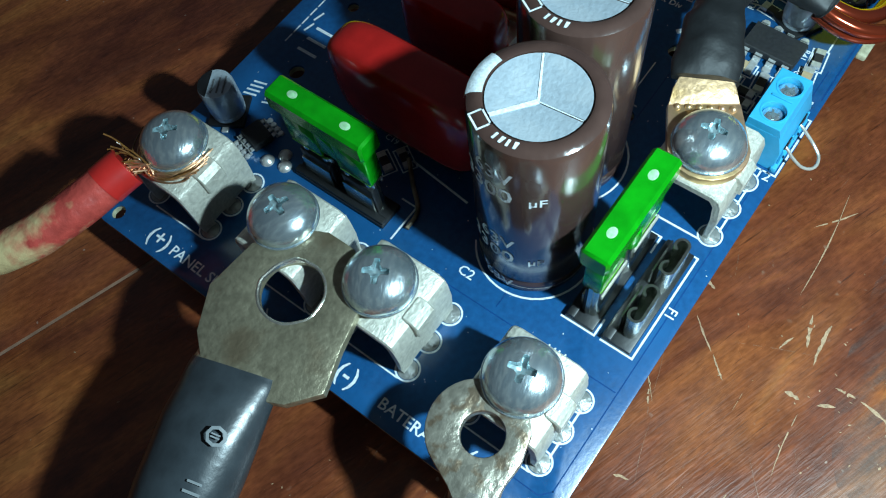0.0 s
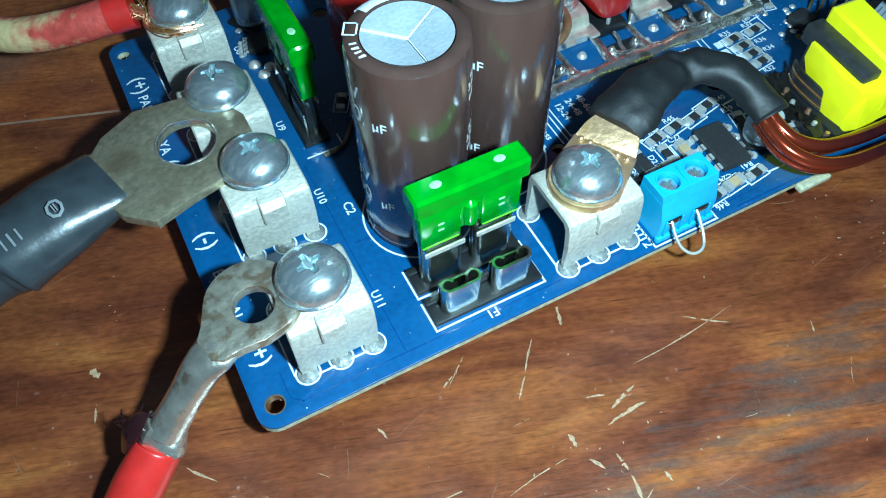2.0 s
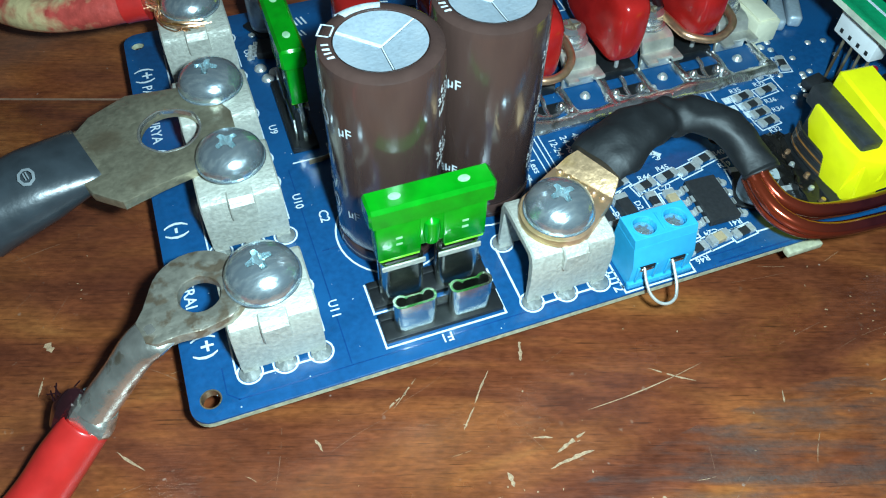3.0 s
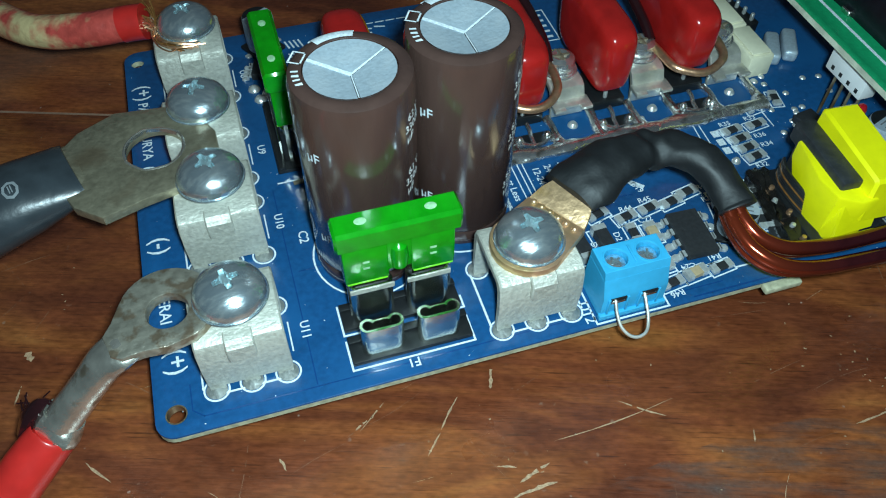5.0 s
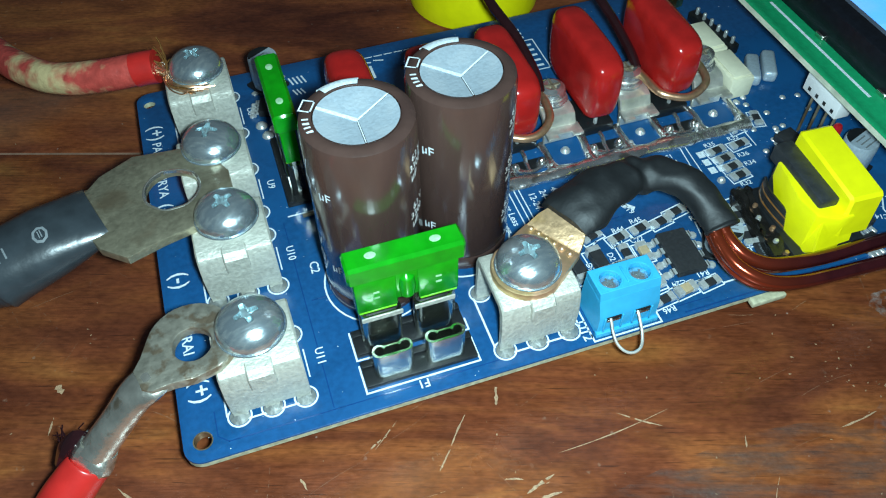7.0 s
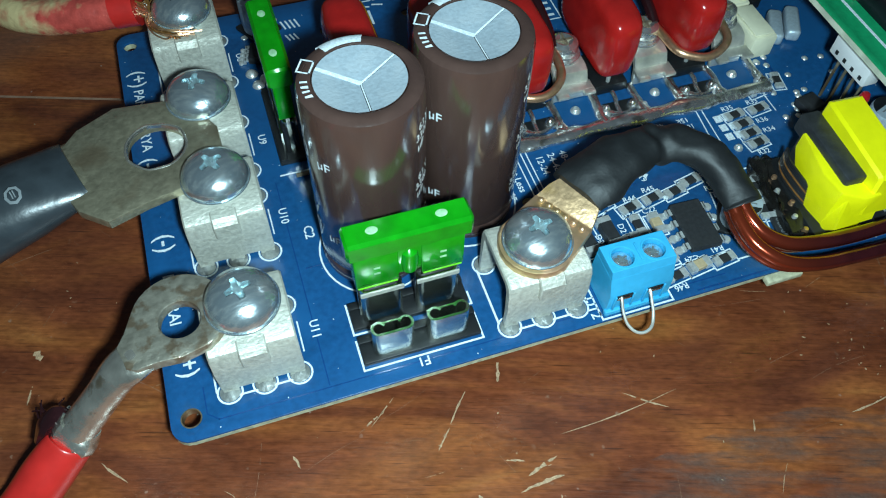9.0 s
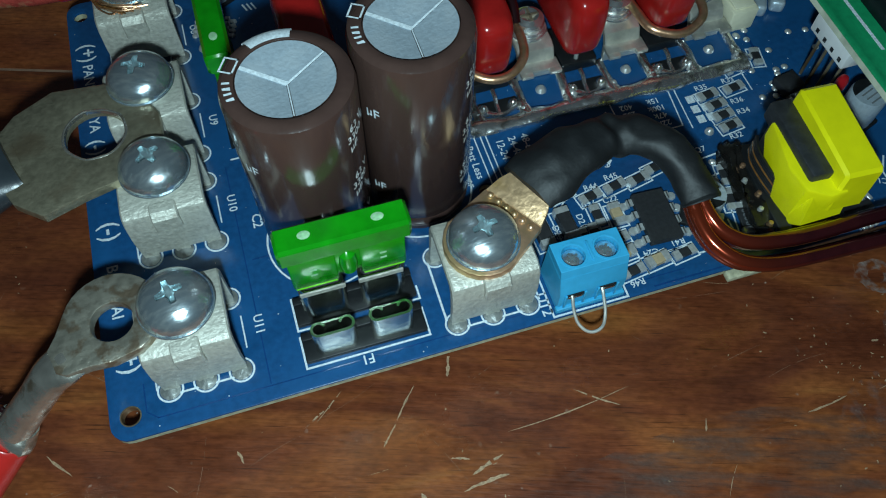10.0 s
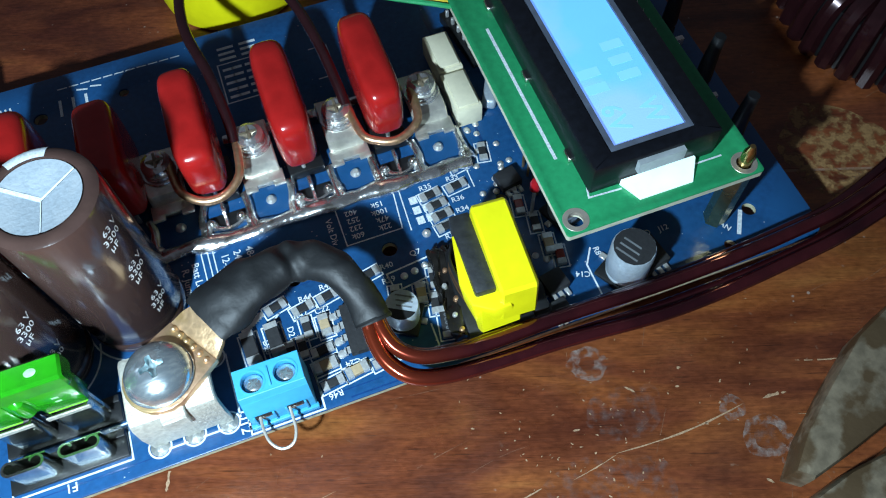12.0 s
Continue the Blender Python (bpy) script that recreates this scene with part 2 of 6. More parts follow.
    col = mixed("MIX", mixed("MULTIPLY", 1.0, dust, where), col, (0.40, 0.27, 0.19))
    l.new(col, b.inputs["Base Color"])
    rough = ramp_of(noise_at(1, 1, 90, 6), [(0.35, (0.27, 0.27, 0.27)), (0.7, (0.46, 0.46, 0.46))])
    l.new(rough, b.inputs["Roughness"])
    b.inputs["Coat Weight"].default_value, b.inputs["Coat Roughness"].default_value = 0.22, 0.3
    bp = n.new("ShaderNodeBump")
    bp.inputs["Strength"].default_value, bp.inputs["Distance"].default_value = 0.14, 0.0005
    l.new(mixed("ADD", 0.5, mixed("ADD", 0.6, grain, fibre), noise_at(1, 1, 900, 6)), bp.inputs["Height"]), l.new(bp.outputs[0], b.inputs["Normal"])
    return m


WOOD = wood()


def broken_film(name, color, scale, lo, hi, most, stretch=(1, 1, 1)):
    """A thin deposit or worn spot that lets the wood show through in gaps."""
    m = mat(name, color, 0.6, var=0.3, scale=1800, bump=0.3)
    n, l = m.node_tree.nodes, m.node_tree.links
    tc, mp, t, ramp = n.new("ShaderNodeTexCoord"), n.new("ShaderNodeMapping"), n.new("ShaderNodeTexNoise"), n.new("ShaderNodeValToRGB")
    mp.inputs["Scale"].default_value = stretch
    t.inputs["Scale"].default_value, t.inputs["Detail"].default_value = scale, 8
    ramp.color_ramp.elements[0].position, ramp.color_ramp.elements[1].position = lo, hi
    ramp.color_ramp.elements[0].color, ramp.color_ramp.elements[1].color = (0, 0, 0, 1), (most, most, most, 1)
    clear, mix = n.new("ShaderNodeBsdfTransparent"), n.new("ShaderNodeMixShader")
    l.new(tc.outputs["Object"], mp.inputs[0]), l.new(mp.outputs[0], t.inputs[0]), l.new(t.outputs[0], ramp.inputs[0]), l.new(ramp.outputs[0], mix.inputs[0])
    l.new(clear.outputs[0], mix.inputs[1]), l.new(n["Principled BSDF"].outputs[0], mix.inputs[2])
    l.new(mix.outputs[0], n["Material Output"].inputs["Surface"])
    return m


RING_STAIN = broken_film("whitish_ring_stain", (0.34, 0.27, 0.24), 650, 0.42, 0.72, 0.6)
FILM_STAIN = broken_film("greyish_film", (0.20, 0.16, 0.15), 520, 0.46, 0.78, 0.32)
WORN_DARK = broken_film("dull_rubbed_varnish", (0.085, 0.068, 0.060), 260, 0.46, 0.78, 0.6, (0.3, 1.6, 1))
FLAKE = broken_film("flaking_varnish", (0.36, 0.20, 0.08), 420, 0.42, 0.58, 0.8)


# ---- mesh helpers (centimetres) ----
def part(name, bm, material, parent=None, label="", smooth=True):
    """Link a bmesh, in centimetres, as one mesh object, under a thing or part if one is given."""
    bmesh.ops.recalc_face_normals(bm, faces=bm.faces[:])
    bmesh.ops.scale(bm, vec=(U, U, U), verts=bm.verts[:])
    me = bpy.data.meshes.new(name)
    bm.to_mesh(me)
    bm.free()
    me.materials.append(material)
    ob = new(name, me)
    if smooth:
        me.shade_smooth()
        me.set_sharp_from_angle(angle=radians(38))
    if parent:
        ob.parent = parent
    if label:
        tagged(ob, label)
    return ob


def thing(name, label, category, group="", kind="", at=(0, 0, 0), turn=0.0):
    ob = new(name)
    ob.empty_display_size = 0.005
    ob.matrix_world = pose(at[0] * U, at[1] * U, at[2] * U, 0, 0, turn)
    return tagged(ob, label, category, group, kind)


def box(bm, x0, x1, y0, y1, z0, z1, bevel=0.0, seg=2):
    vs = [bm.verts.new((x, y, z)) for x in (x0, x1) for y in (y0, y1) for z in (z0, z1)]
    fs = [bm.faces.new([vs[i] for i in f]) for f in ((0, 1, 3, 2), (4, 6, 7, 5), (0, 4, 5, 1), (2, 3, 7, 6), (0, 2, 6, 4), (1, 5, 7, 3))]
    if bevel:
        es = list({e for f in fs for e in f.edges})
        bmesh.ops.bevel(bm, geom=es, offset=bevel, segments=seg, affect="EDGES", profile=0.5)
    return bm


def lathe(bm, profile, cx=0.0, cy=0.0, seg=32):
    """Turn (radius, height) pairs about a vertical axis."""
    rings = []
    for r, z in profile:
        if r < 1e-6:
            rings.append([bm.verts.new((cx, cy, z))])
        else:
            rings.append([bm.verts.new((cx + r * math.cos(2 * math.pi * i / seg), cy + r * math.sin(2 * math.pi * i / seg), z)) for i in range(seg)])
    for a, b in zip(rings, rings[1:]):
        for i in range(seg):
            j = (i + 1) % seg
            if len(a) == 1 and len(b) > 1:
                bm.faces.new((a[0], b[j], b[i]))
            elif len(b) == 1 and len(a) > 1:
                bm.faces.new((a[i], a[j], b[0]))
            elif len(a) > 1:
                bm.faces.new((a[i], a[j], b[j], b[i]))
    return bm


def curve_points(pts, steps=8):
    """A smooth line through the points (Catmull-Rom)."""
    ps = [Vector(p) for p in pts]
    ps = [2 * ps[0] - ps[1]] + ps + [2 * ps[-1] - ps[-2]]
    out = []
    for a, b, c, d in zip(ps, ps[1:], ps[2:], ps[3:]):
        for i in range(steps):
            t = i / steps
            out.append(0.5 * (2 * b + (c - a) * t + (2 * a - 5 * b + 4 * c - d) * t * t + (3 * b - a - 3 * c + d) * t ** 3))
    out.append(ps[-2])
    return out


def tube(bm, pts, radius, seg=12, steps=8, flat=None, wobble=0.0):
    """Sweep a round (or flattened) section along a smooth line. radius: a number, or one for each point; flat: height over width likewise."""
    line = curve_points(pts, steps)
    n = len(line)

    def at(v, i):
        if isinstance(v, (int, float)):
            return v
        f = i / (n - 1) * (len(v) - 1)
        k = min(int(f), len(v) - 2)
        return v[k] + (v[k + 1] - v[k]) * (f - k)

    rings = []
    for i, p in enumerate(line):
        d = (line[min(i + 1, n - 1)] - line[max(i - 1, 0)]).normalized()
        side = d.cross(Vector((0, 0, 1)))
        side = side.normalized() if side.length > 0.05 else (rings and last or Vector((1, 0, 0)))
        last = side
        up = side.cross(d).normalized()
        r, f = at(radius, i), at(flat, i) if flat else 1.0
        ring = []
        for k in range(seg):
            a = 2 * math.pi * k / seg
            rr = r * (1 + wobble * noise.noise(p * 1.7 + Vector((math.cos(a), math.sin(a), 0)) * 0.8))
            ring.append(bm.verts.new(p + side * rr * math.cos(a) + up * rr * f * math.sin(a)))
        rings.append(ring)
    for a, b in zip(rings, rings[1:]):
        for k in range(seg):
            j = (k + 1) % seg
            bm.faces.new((a[k], a[j], b[j], b[k]))
    bm.faces.new(rings[0]), bm.faces.new(rings[-1])
    return bm


def circle2(cx, cy, r, seg=24, a0=0.0):
    return [(cx + r * math.cos(a0 + 2 * math.pi * i / seg), cy + r * math.sin(a0 + 2 * math.pi * i / seg)) for i in range(seg)]


def rounded2(x0, x1, y0, y1, r, seg=5):
    out = []
    for cx, cy, a in ((x1 - r, y1 - r, 0), (x0 + r, y1 - r, 90), (x0 + r, y0 + r, 180), (x1 - r, y0 + r, 270)):
        out += [(cx + r * math.cos(radians(a + 90 * i / seg)), cy + r * math.sin(radians(a + 90 * i / seg))) for i in range(seg + 1)]
    return out


def plate(bm, outline, holes, z0, z1, bevel=0.0):
    """A flat plate with holes right through it."""
    edges = []
    for loop in [outline] + list(holes):
        vs = [bm.verts.new((x, y, z1)) for x, y in loop]
        edges += [bm.edges.new((a, b)) for a, b in zip(vs, vs[1:] + vs[:1])]
    got = bmesh.ops.triangle_fill(bm, use_beauty=True, use_dissolve=False, edges=edges, normal=(0, 0, 1))
    faces = [g for g in got["geom"] if isinstance(g, bmesh.types.BMFace)]
    rim = edges
    ext = bmesh.ops.extrude_face_region(bm, geom=faces)
    new_v = [g for g in ext["geom"] if isinstance(g, bmesh.types.BMVert)]
    bmesh.ops.translate(bm, vec=(0, 0, z0 - z1), verts=new_v)
    if bevel:
        top = [e for e in bm.edges if len(e.link_faces) == 2 and abs(e.verts[0].co.z - z1) < 1e-6 and abs(e.verts[1].co.z - z1) < 1e-6
               and abs(e.link_faces[0].normal.z) + abs(e.link_faces[1].normal.z) < 1.5]
        bm.normal_update()
        top = [e for e in bm.edges if len(e.link_faces) == 2 and e.verts[0].co.z > z1 - 1e-6 and e.verts[1].co.z > z1 - 1e-6
               and min(abs(f.normal.z) for f in e.link_faces) < 0.3]
        bmesh.ops.bevel(bm, geom=top, offset=bevel, segments=2, affect="EDGES", profile=0.5)
    return bm


def ribbon(bm, path, thick, z0, z1):
    """An upright sheet-metal strip bent along a line in plan."""
    n = len(path)
    lo = []
    for i, p in enumerate(path):
        a, b = Vector(path[max(i - 1, 0)]), Vector(path[min(i + 1, n - 1)])
        d = (b - a).normalized()
        nrm = Vector((-d.y, d.x)) * thick / 2
        lo.append([bm.verts.new((p[0] + s * nrm.x, p[1] + s * nrm.y, z)) for s, z in ((1, z0), (-1, z0), (-1, z1), (1, z1))])
    for a, b in zip(lo, lo[1:]):
        for k in range(4):
            j = (k + 1) % 4
            bm.faces.new((a[k], a[j], b[j], b[k]))
    bm.faces.new(lo[0]), bm.faces.new(lo[-1])
    return bm


def section(bm, profile, x0, x1, bevel=0.0):
    """A closed (y, z) outline drawn out along x."""
    a = [bm.verts.new((x0, y, z)) for y, z in profile]
    b = [bm.verts.new((x1, y, z)) for y, z in profile]
    fa, fb = bm.faces.new(a), bm.faces.new(b)
    for i in range(len(a)):
        j = (i + 1) % len(a)
        bm.faces.new((a[i], a[j], b[j], b[i]))
    if bevel:
        bmesh.ops.bevel(bm, geom=list({e for f in (fa, fb) for e in f.edges}), offset=bevel, segments=1, affect="EDGES")
    return bm


def line2(bm, pts, width, z=0.004, closed=False):
    """A flat printed line as one strip with mitred corners."""
    pts = [Vector(p) for p in pts]
    n = len(pts)
    ring = []
    for i, p in enumerate(pts):
        into = (p - pts[i - 1]).normalized() if closed or i else None
        out = (pts[(i + 1) % n] - p).normalized() if closed or i < n - 1 else None
        into, out = into or out, out or into
        n1, n2 = Vector((-into.y, into.x)), Vector((-out.y, out.x))
        m = n1 + n2
        m = m / max(m.dot(n1), 0.6) * width / 2 if m.length > 1e-3 else n1 * width / 2
        end = into * width / 2 * (0 if closed else (i == n - 1) - (i == 0)) * (0.2 if n > 9 else 1.0)
        ring.append([bm.verts.new((q.x, q.y, h)) for q, h in
                     ((p + end + m, 0.0005), (p + end + m, z), (p + end - m, z), (p + end - m, 0.0005))])
    for a, b in list(zip(ring, ring[1:])) + ([(ring[-1], ring[0])] if closed else []):
        for k in range(3):
            bm.faces.new((a[k], a[k + 1], b[k + 1], b[k]))
    if not closed:
        bm.faces.new(ring[0][::-1]), bm.faces.new(ring[-1])
    return bm


FONTS = {}


def glyphs(body, size):
    """A word of the built-in font as a mesh in centimetres, centred on its middle: points and faces."""
    key = (body, size)
    if key not in FONTS:
        cu = bpy.data.curves.new("word", "FONT")
        cu.body, cu.size, cu.align_x, cu.align_y, cu.resolution_u, cu.offset = body, 1.0, "CENTER", "CENTER", 2, 0.012
        ob = new("word", cu)
        me = bpy.data.meshes.new_from_object(ob.evaluated_get(bpy.context.evaluated_depsgraph_get()))
        FONTS[key] = ([(v.co.x * size, v.co.y * size) for v in me.vertices], [tuple(p.vertices) for p in me.polygons])
        bpy.data.objects.remove(ob), bpy.data.curves.remove(cu), bpy.data.meshes.remove(me)
    return FONTS[key]


def word(bm, body, x, y, size, turn=0.0, z=0.004):
    """Printed letters lying flat."""
    vs, fs = glyphs(body, size)
    c, s = math.cos(radians(turn)), math.sin(radians(turn))
    made = [bm.verts.new((x + a * c - b * s, y + a * s + b * c, z)) for a, b in vs]
    for f in fs:
        bm.faces.new([made[i] for i in f])
    return bm


# ---- table ----
GRAIN = -19.0
table = thing("table", "dark brown varnished wooden table top with scratches and dust", "table", kind="structure", at=(0, 0, 0), turn=GRAIN)


def on_table(x, y):
    """A place on the table top in the table's own axes."""
    c, s = math.cos(radians(-GRAIN)), math.sin(radians(-GRAIN))
    return x * c - y * s, x * s + y * c


SEAM = on_table(-1.5, 9.15)[1]
for y0, y1 in ((-38.0, SEAM - 0.03), (SEAM + 0.03, 42.0)):
    bm = bmesh.new()
    box(bm, -50, 60, y0, y1, TABLE - 2.4, TABLE, 0.03, 2)
    part("plank", bm, WOOD, table)
bm = bmesh.new()
box(bm, -50, 60, SEAM - 0.05, SEAM + 0.05, TABLE - 2.3, TABLE - 0.02)
part("joint_filler", bm, FILLER, table, "brown filler in the joint")


def scratch(bm, x0, y0, x1, y1, w, z=TABLE + 0.004):
    """A thin ragged sliver where the varnish is gone, broken here and there."""
    a, b = Vector(on_table(x0, y0)), Vector(on_table(x1, y1))
    d = b - a
    nrm = Vector((-d.y, d.x)).normalized()
    n = 6 if d.length < 0.3 else 11
    bow = random.uniform(-0.04, 0.04) * d.length
    prev = None
    for i in range(n):
        f = i / (n - 1)
        p = a + d * f + nrm * (random.uniform(-0.08, 0.08) * w + bow * math.sin(math.pi * f))
        h = 0.5 * w * (0.12 + math.sin(math.pi * f) ** 0.5) * random.uniform(0.35, 0.85)
        k = h * random.uniform(0.5, 1.0)
        pair = [bm.verts.new((p.x + nrm.x * h, p.y + nrm.y * h, z)), bm.verts.new((p.x - nrm.x * k, p.y - nrm.y * k, z))]
        if prev and (n < 10 or random.random() > 0.08):
            bm.faces.new((prev[1], pair[1], pair[0], prev[0]))
        prev = pair


def worn_patch(cx, cy, r0, r1, material, label, name, z=TABLE + 0.002, stretch=1.0):
    """A flat ragged ring or patch on the varnish, broken up by its material."""
    bm = bmesh.new()
    rings = []
    n = 40
    for q in (r0, r1):
        ring = []
        for i in range(n):
            a = 2 * math.pi * i / n
            rr = q * (1 + 0.22 * noise.noise(Vector((math.cos(a) * 1.6 + cx, math.sin(a) * 1.6 + cy, q))))
            x, y = on_table(cx + rr * stretch * math.cos(a), cy + rr * math.sin(a))
            ring.append(bm.verts.new((x, y, z)))
        rings.append(ring)
    for i in range(n):
        j = (i + 1) % n
        bm.faces.new((rings[0][i], rings[0][j], rings[1][j], rings[1][i]))
    tagged(part(name, bm, material, table, label, smooth=False), kind="stuff")


random.seed(4)
SCARS = ((4.78, 0.03, 4.35, -0.45, 0.05), (4.33, -0.5, 4.03, -0.82, 0.05), (5.5, 0.4, 5.36, 0.02, 0.1), (6.02, -1.16, 8.2, -1.02, 0.03), (7.3, -0.8, 7.95, -1.28, 0.045),
         (5.82, -1.47, 5.26, -1.64, 0.09), (5.05, -1.85, 5.82, -1.80, 0.09), (1.78, -0.19, 1.85, -0.42, 0.08), (-2.05, 2.96, -1.95, 2.76, 0.2),
         (-1.12, 0.62, -0.75, 0.18, 0.06), (10.85, -2.3, 11.62, -2.24, 0.05), (3.4, 0.1, 3.03, -0.06, 0.05), (4.92, -2.68, 4.78, -3.25, 0.08),
         (4.2, -2.0, 3.1, -2.1, 0.03), (2.6, -1.7, 1.6, -1.7, 0.04), (12.2, -2.3, 13.1, -2.16, 0.03), (13.1, -2.14, 15.68, -2.12, 0.06), (16.05, -2.16, 16.52, -2.2, 0.1))
SMALL_SCARS = ((9.2, -1.9, 9.1, -2.1, 0.05), (-2.1, 2.32, -2.2, 1.98, 0.05), (5.4, -2.86, 5.42, -3.05, 0.08), (4.48, -2.18, 4.62, -2.42, 0.08), (4.4, -1.68, 4.42, -1.92, 0.12),
               (4.9, -2.28, 4.92, -2.6, 0.07), (5.1, -3.0, 4.6, -3.2, 0.04), (5.0, -1.3, 5.3, -1.4, 0.05), (17.0, -1.72, 17.8, -1.98, 0.05), (3.6, 0.3, 3.1, -0.1, 0.03),
               (12.55, -1.5, 12.68, -1.52, 0.07), (13.78, -1.08, 13.92, -1.24, 0.07), (14.86, -1.1, 14.94, -1.1, 0.09), (14.66, -1.4, 14.74, -1.42, 0.08), (15.36, -3.45, 15.46, -3.55, 0.09))
bm = bmesh.new()
for s in SCARS + SMALL_SCARS:
    scratch(bm, *s)
for _ in range(320):
    x, y, a, r = random.uniform(-6, 22), random.uniform(-7, 10), random.uniform(0, 6.3), random.uniform(0.01, 0.07) ** 1.1
    scratch(bm, x, y, x + r * math.cos(a), y + r * math.sin(a), r * random.uniform(0.3, 0.9))
for cx, cy, q, n in ((12.4, -2.4, 0.7, 40), (13.4, -1.5, 0.5, 25), (5.0, -2.2, 0.9, 30), (11.5, -1.2, 0.9, 25), (15.2, -1.5, 0.6, 16)):
    for _ in range(n):
        x, y, a, r = random.gauss(cx, q), random.gauss(cy, q), random.uniform(0, 6.3), random.uniform(0.015, 0.07)
        scratch(bm, x, y, x + r * math.cos(a), y + r * math.sin(a), r * random.uniform(0.4, 0.9))
for _ in range(34):
    x, y, a, r = random.uniform(-6, 22), random.uniform(-8, 6), random.gauss(0.1, 0.7), random.uniform(0.2, 0.9)
    scratch(bm, x, y, x + r * math.cos(a), y + r * math.sin(a), random.uniform(0.006, 0.016))
fine = bmesh.new()
for _ in range(170):
    x, y, a, r = random.uniform(-6, 22), random.uniform(-8, 6), random.gauss(0.2, 0.8), random.uniform(0.15, 1.3)
    scratch(fine, x, y, x + r * math.cos(a), y + r * math.sin(a), random.uniform(0.004, 0.012), TABLE + 0.003)
tagged(part("hairline_scratches", fine, HAIRLINE, table, "faint hairline scratches", smooth=False), kind="stuff")
tagged(part("scratches", bm, SCAR, table, "pale bare-wood scratches and chips", smooth=False), kind="stuff")
for cx, cy, r0, r1 in ((13.32, -0.42, 0.14, 0.36), (15.78, -2.8, 0.24, 0.42), (15.45, -2.12, 0.1, 0.24), (16.0, -3.3, 0.02, 0.2)):
    worn_patch(cx, cy, r0, r1, RING_STAIN, "whitish ring-shaped stain", "ring_stain")
worn_patch(15.78, -2.8, 0.01, 0.24, FILM_STAIN, "faint milky stain", "milky_stain")
for cx, cy, r1 in ((13.55, -1.5, 0.5), (12.6, -2.8, 0.8)):
    worn_patch(cx, cy, 0.01, r1, FILM_STAIN, "greyish worn film on the varnish", "grey_film", stretch=1.5)
worn_patch(8.2, -3.15, 0.01, 1.25, WORN_DARK, "rubbed patch with a dull grey bloom", "rubbed_patch", stretch=3.4)
worn_patch(20.45, 2.05, 0.02, 1.25, FLAKE, "flaking golden varnish", "worn_varnish")

# ---- circuit board ----
BX, BY = 18.45, 9.5
board = thing("circuit_board", "large blue printed circuit board raised above the table", "circuit board")
HOLES = ((0.5, 0.5, 0.155), (10.52, 2.75, 0.15), (8.62, 2.77, 0.14), (6.95, 2.8, 0.14), (6.3, 8.5, 0.11), (4.5, 8.42, 0.15), (0.45, 9.1, 0.13), (17.35, 1.1, 0.14), (16.62, 0.52, 0.12), (12.95, 3.05, 0.11))
bm = bmesh.new()
plate(bm, rounded2(0.18, BX, 0.13, BY, 0.3), [circle2(x, y, r, 20) for x, y, r in HOLES], -0.045, 0.0, 0.012)
part("solder_mask", bm, PCB, board)
bm = bmesh.new()
plate(bm, rounded2(0.184, BX - 0.004, 0.134, BY - 0.004, 0.298), [circle2(x, y, r, 20) for x, y, r in HOLES], -0.16, -0.0452)
part("core", bm, PCB_EDGE, board, "yellowish glass fibre core")
for x, y, r in HOLES[:1]:
    bm = bmesh.new()
    lathe(bm, [(r - 0.012, 0.004), (r + 0.008, 0.004), (r + 0.008, 0.001)], x, y, 24)
    lathe(bm, [(r - 0.012, 0.004), (r - 0.012, -0.16)], x, y, 24)
    part("plated_hole", bm, HOLE_WALL, board)
for x, y in ((1.2, 8.2), (17.9, 8.6), (17.2, 1.6), (1.6, 1.2)):
    bm = bmesh.new()
    lathe(bm, [(0, TABLE), (0.3, TABLE), (0.3, -0.17), (0, -0.17)], x, y, 6)
    part("foot", bm, BLACK, board)
bm = bmesh.new()
box(bm, 10.25, 10.95, -0.04, 0.132, -0.16, -0.03, 0.03)
part("break_off_tab", bm, PCB_EDGE, board, "pale broken tab on the edge")
for pts, w in ((((0.9, 0.36), (9.6, 0.36)), 0.02), (((0.9, 0.36), (0.74, 0.5), (0.74, 0.95)), 0.02), (((2.75, 2.62), (9.0, 2.62)), 0.02), (((2.62, 0.4), (2.62, 4.6)), 0.02),
               (((9.0, 0.2), (16.0, 0.2)), 0.03), (((13.1, 4.4), (13.1, 8.9)), 0.05)):
    bm = bmesh.new()
    line2(bm, pts, w, 0.002)
    part("trace", bm, TRACE, board)

random.seed(31)
bm = bmesh.new()
for _ in range(420):
    x, y, r = random.uniform(0.3, 18.2), random.uniform(0.2, 9.3), random.uniform(0.004, 0.011)
    bm.faces.new([bm.verts.new((x + r * random.uniform(0.6, 1.5) * math.cos(a), y + r * math.sin(a), 0.0055)) for a in (0.2, 1.4, 2.6, 3.9, 5.2)])
tagged(part("dust", bm, SILK, board, "fine pale dust specks", smooth=False), kind="stuff")


def mark(body, x, y, size, turn=0.0):
    bm = bmesh.new()
    part("printed_label", word(bm, body, x, y, size, turn), SILK, board, smooth=False)


def outline(pts, w=0.035, closed=False):
    bm = bmesh.new()
    w = w * 0.8 if w < 0.06 else w
    part("printed_line", line2(bm, pts, w, 0.004, closed), SILK, board, smooth=False)


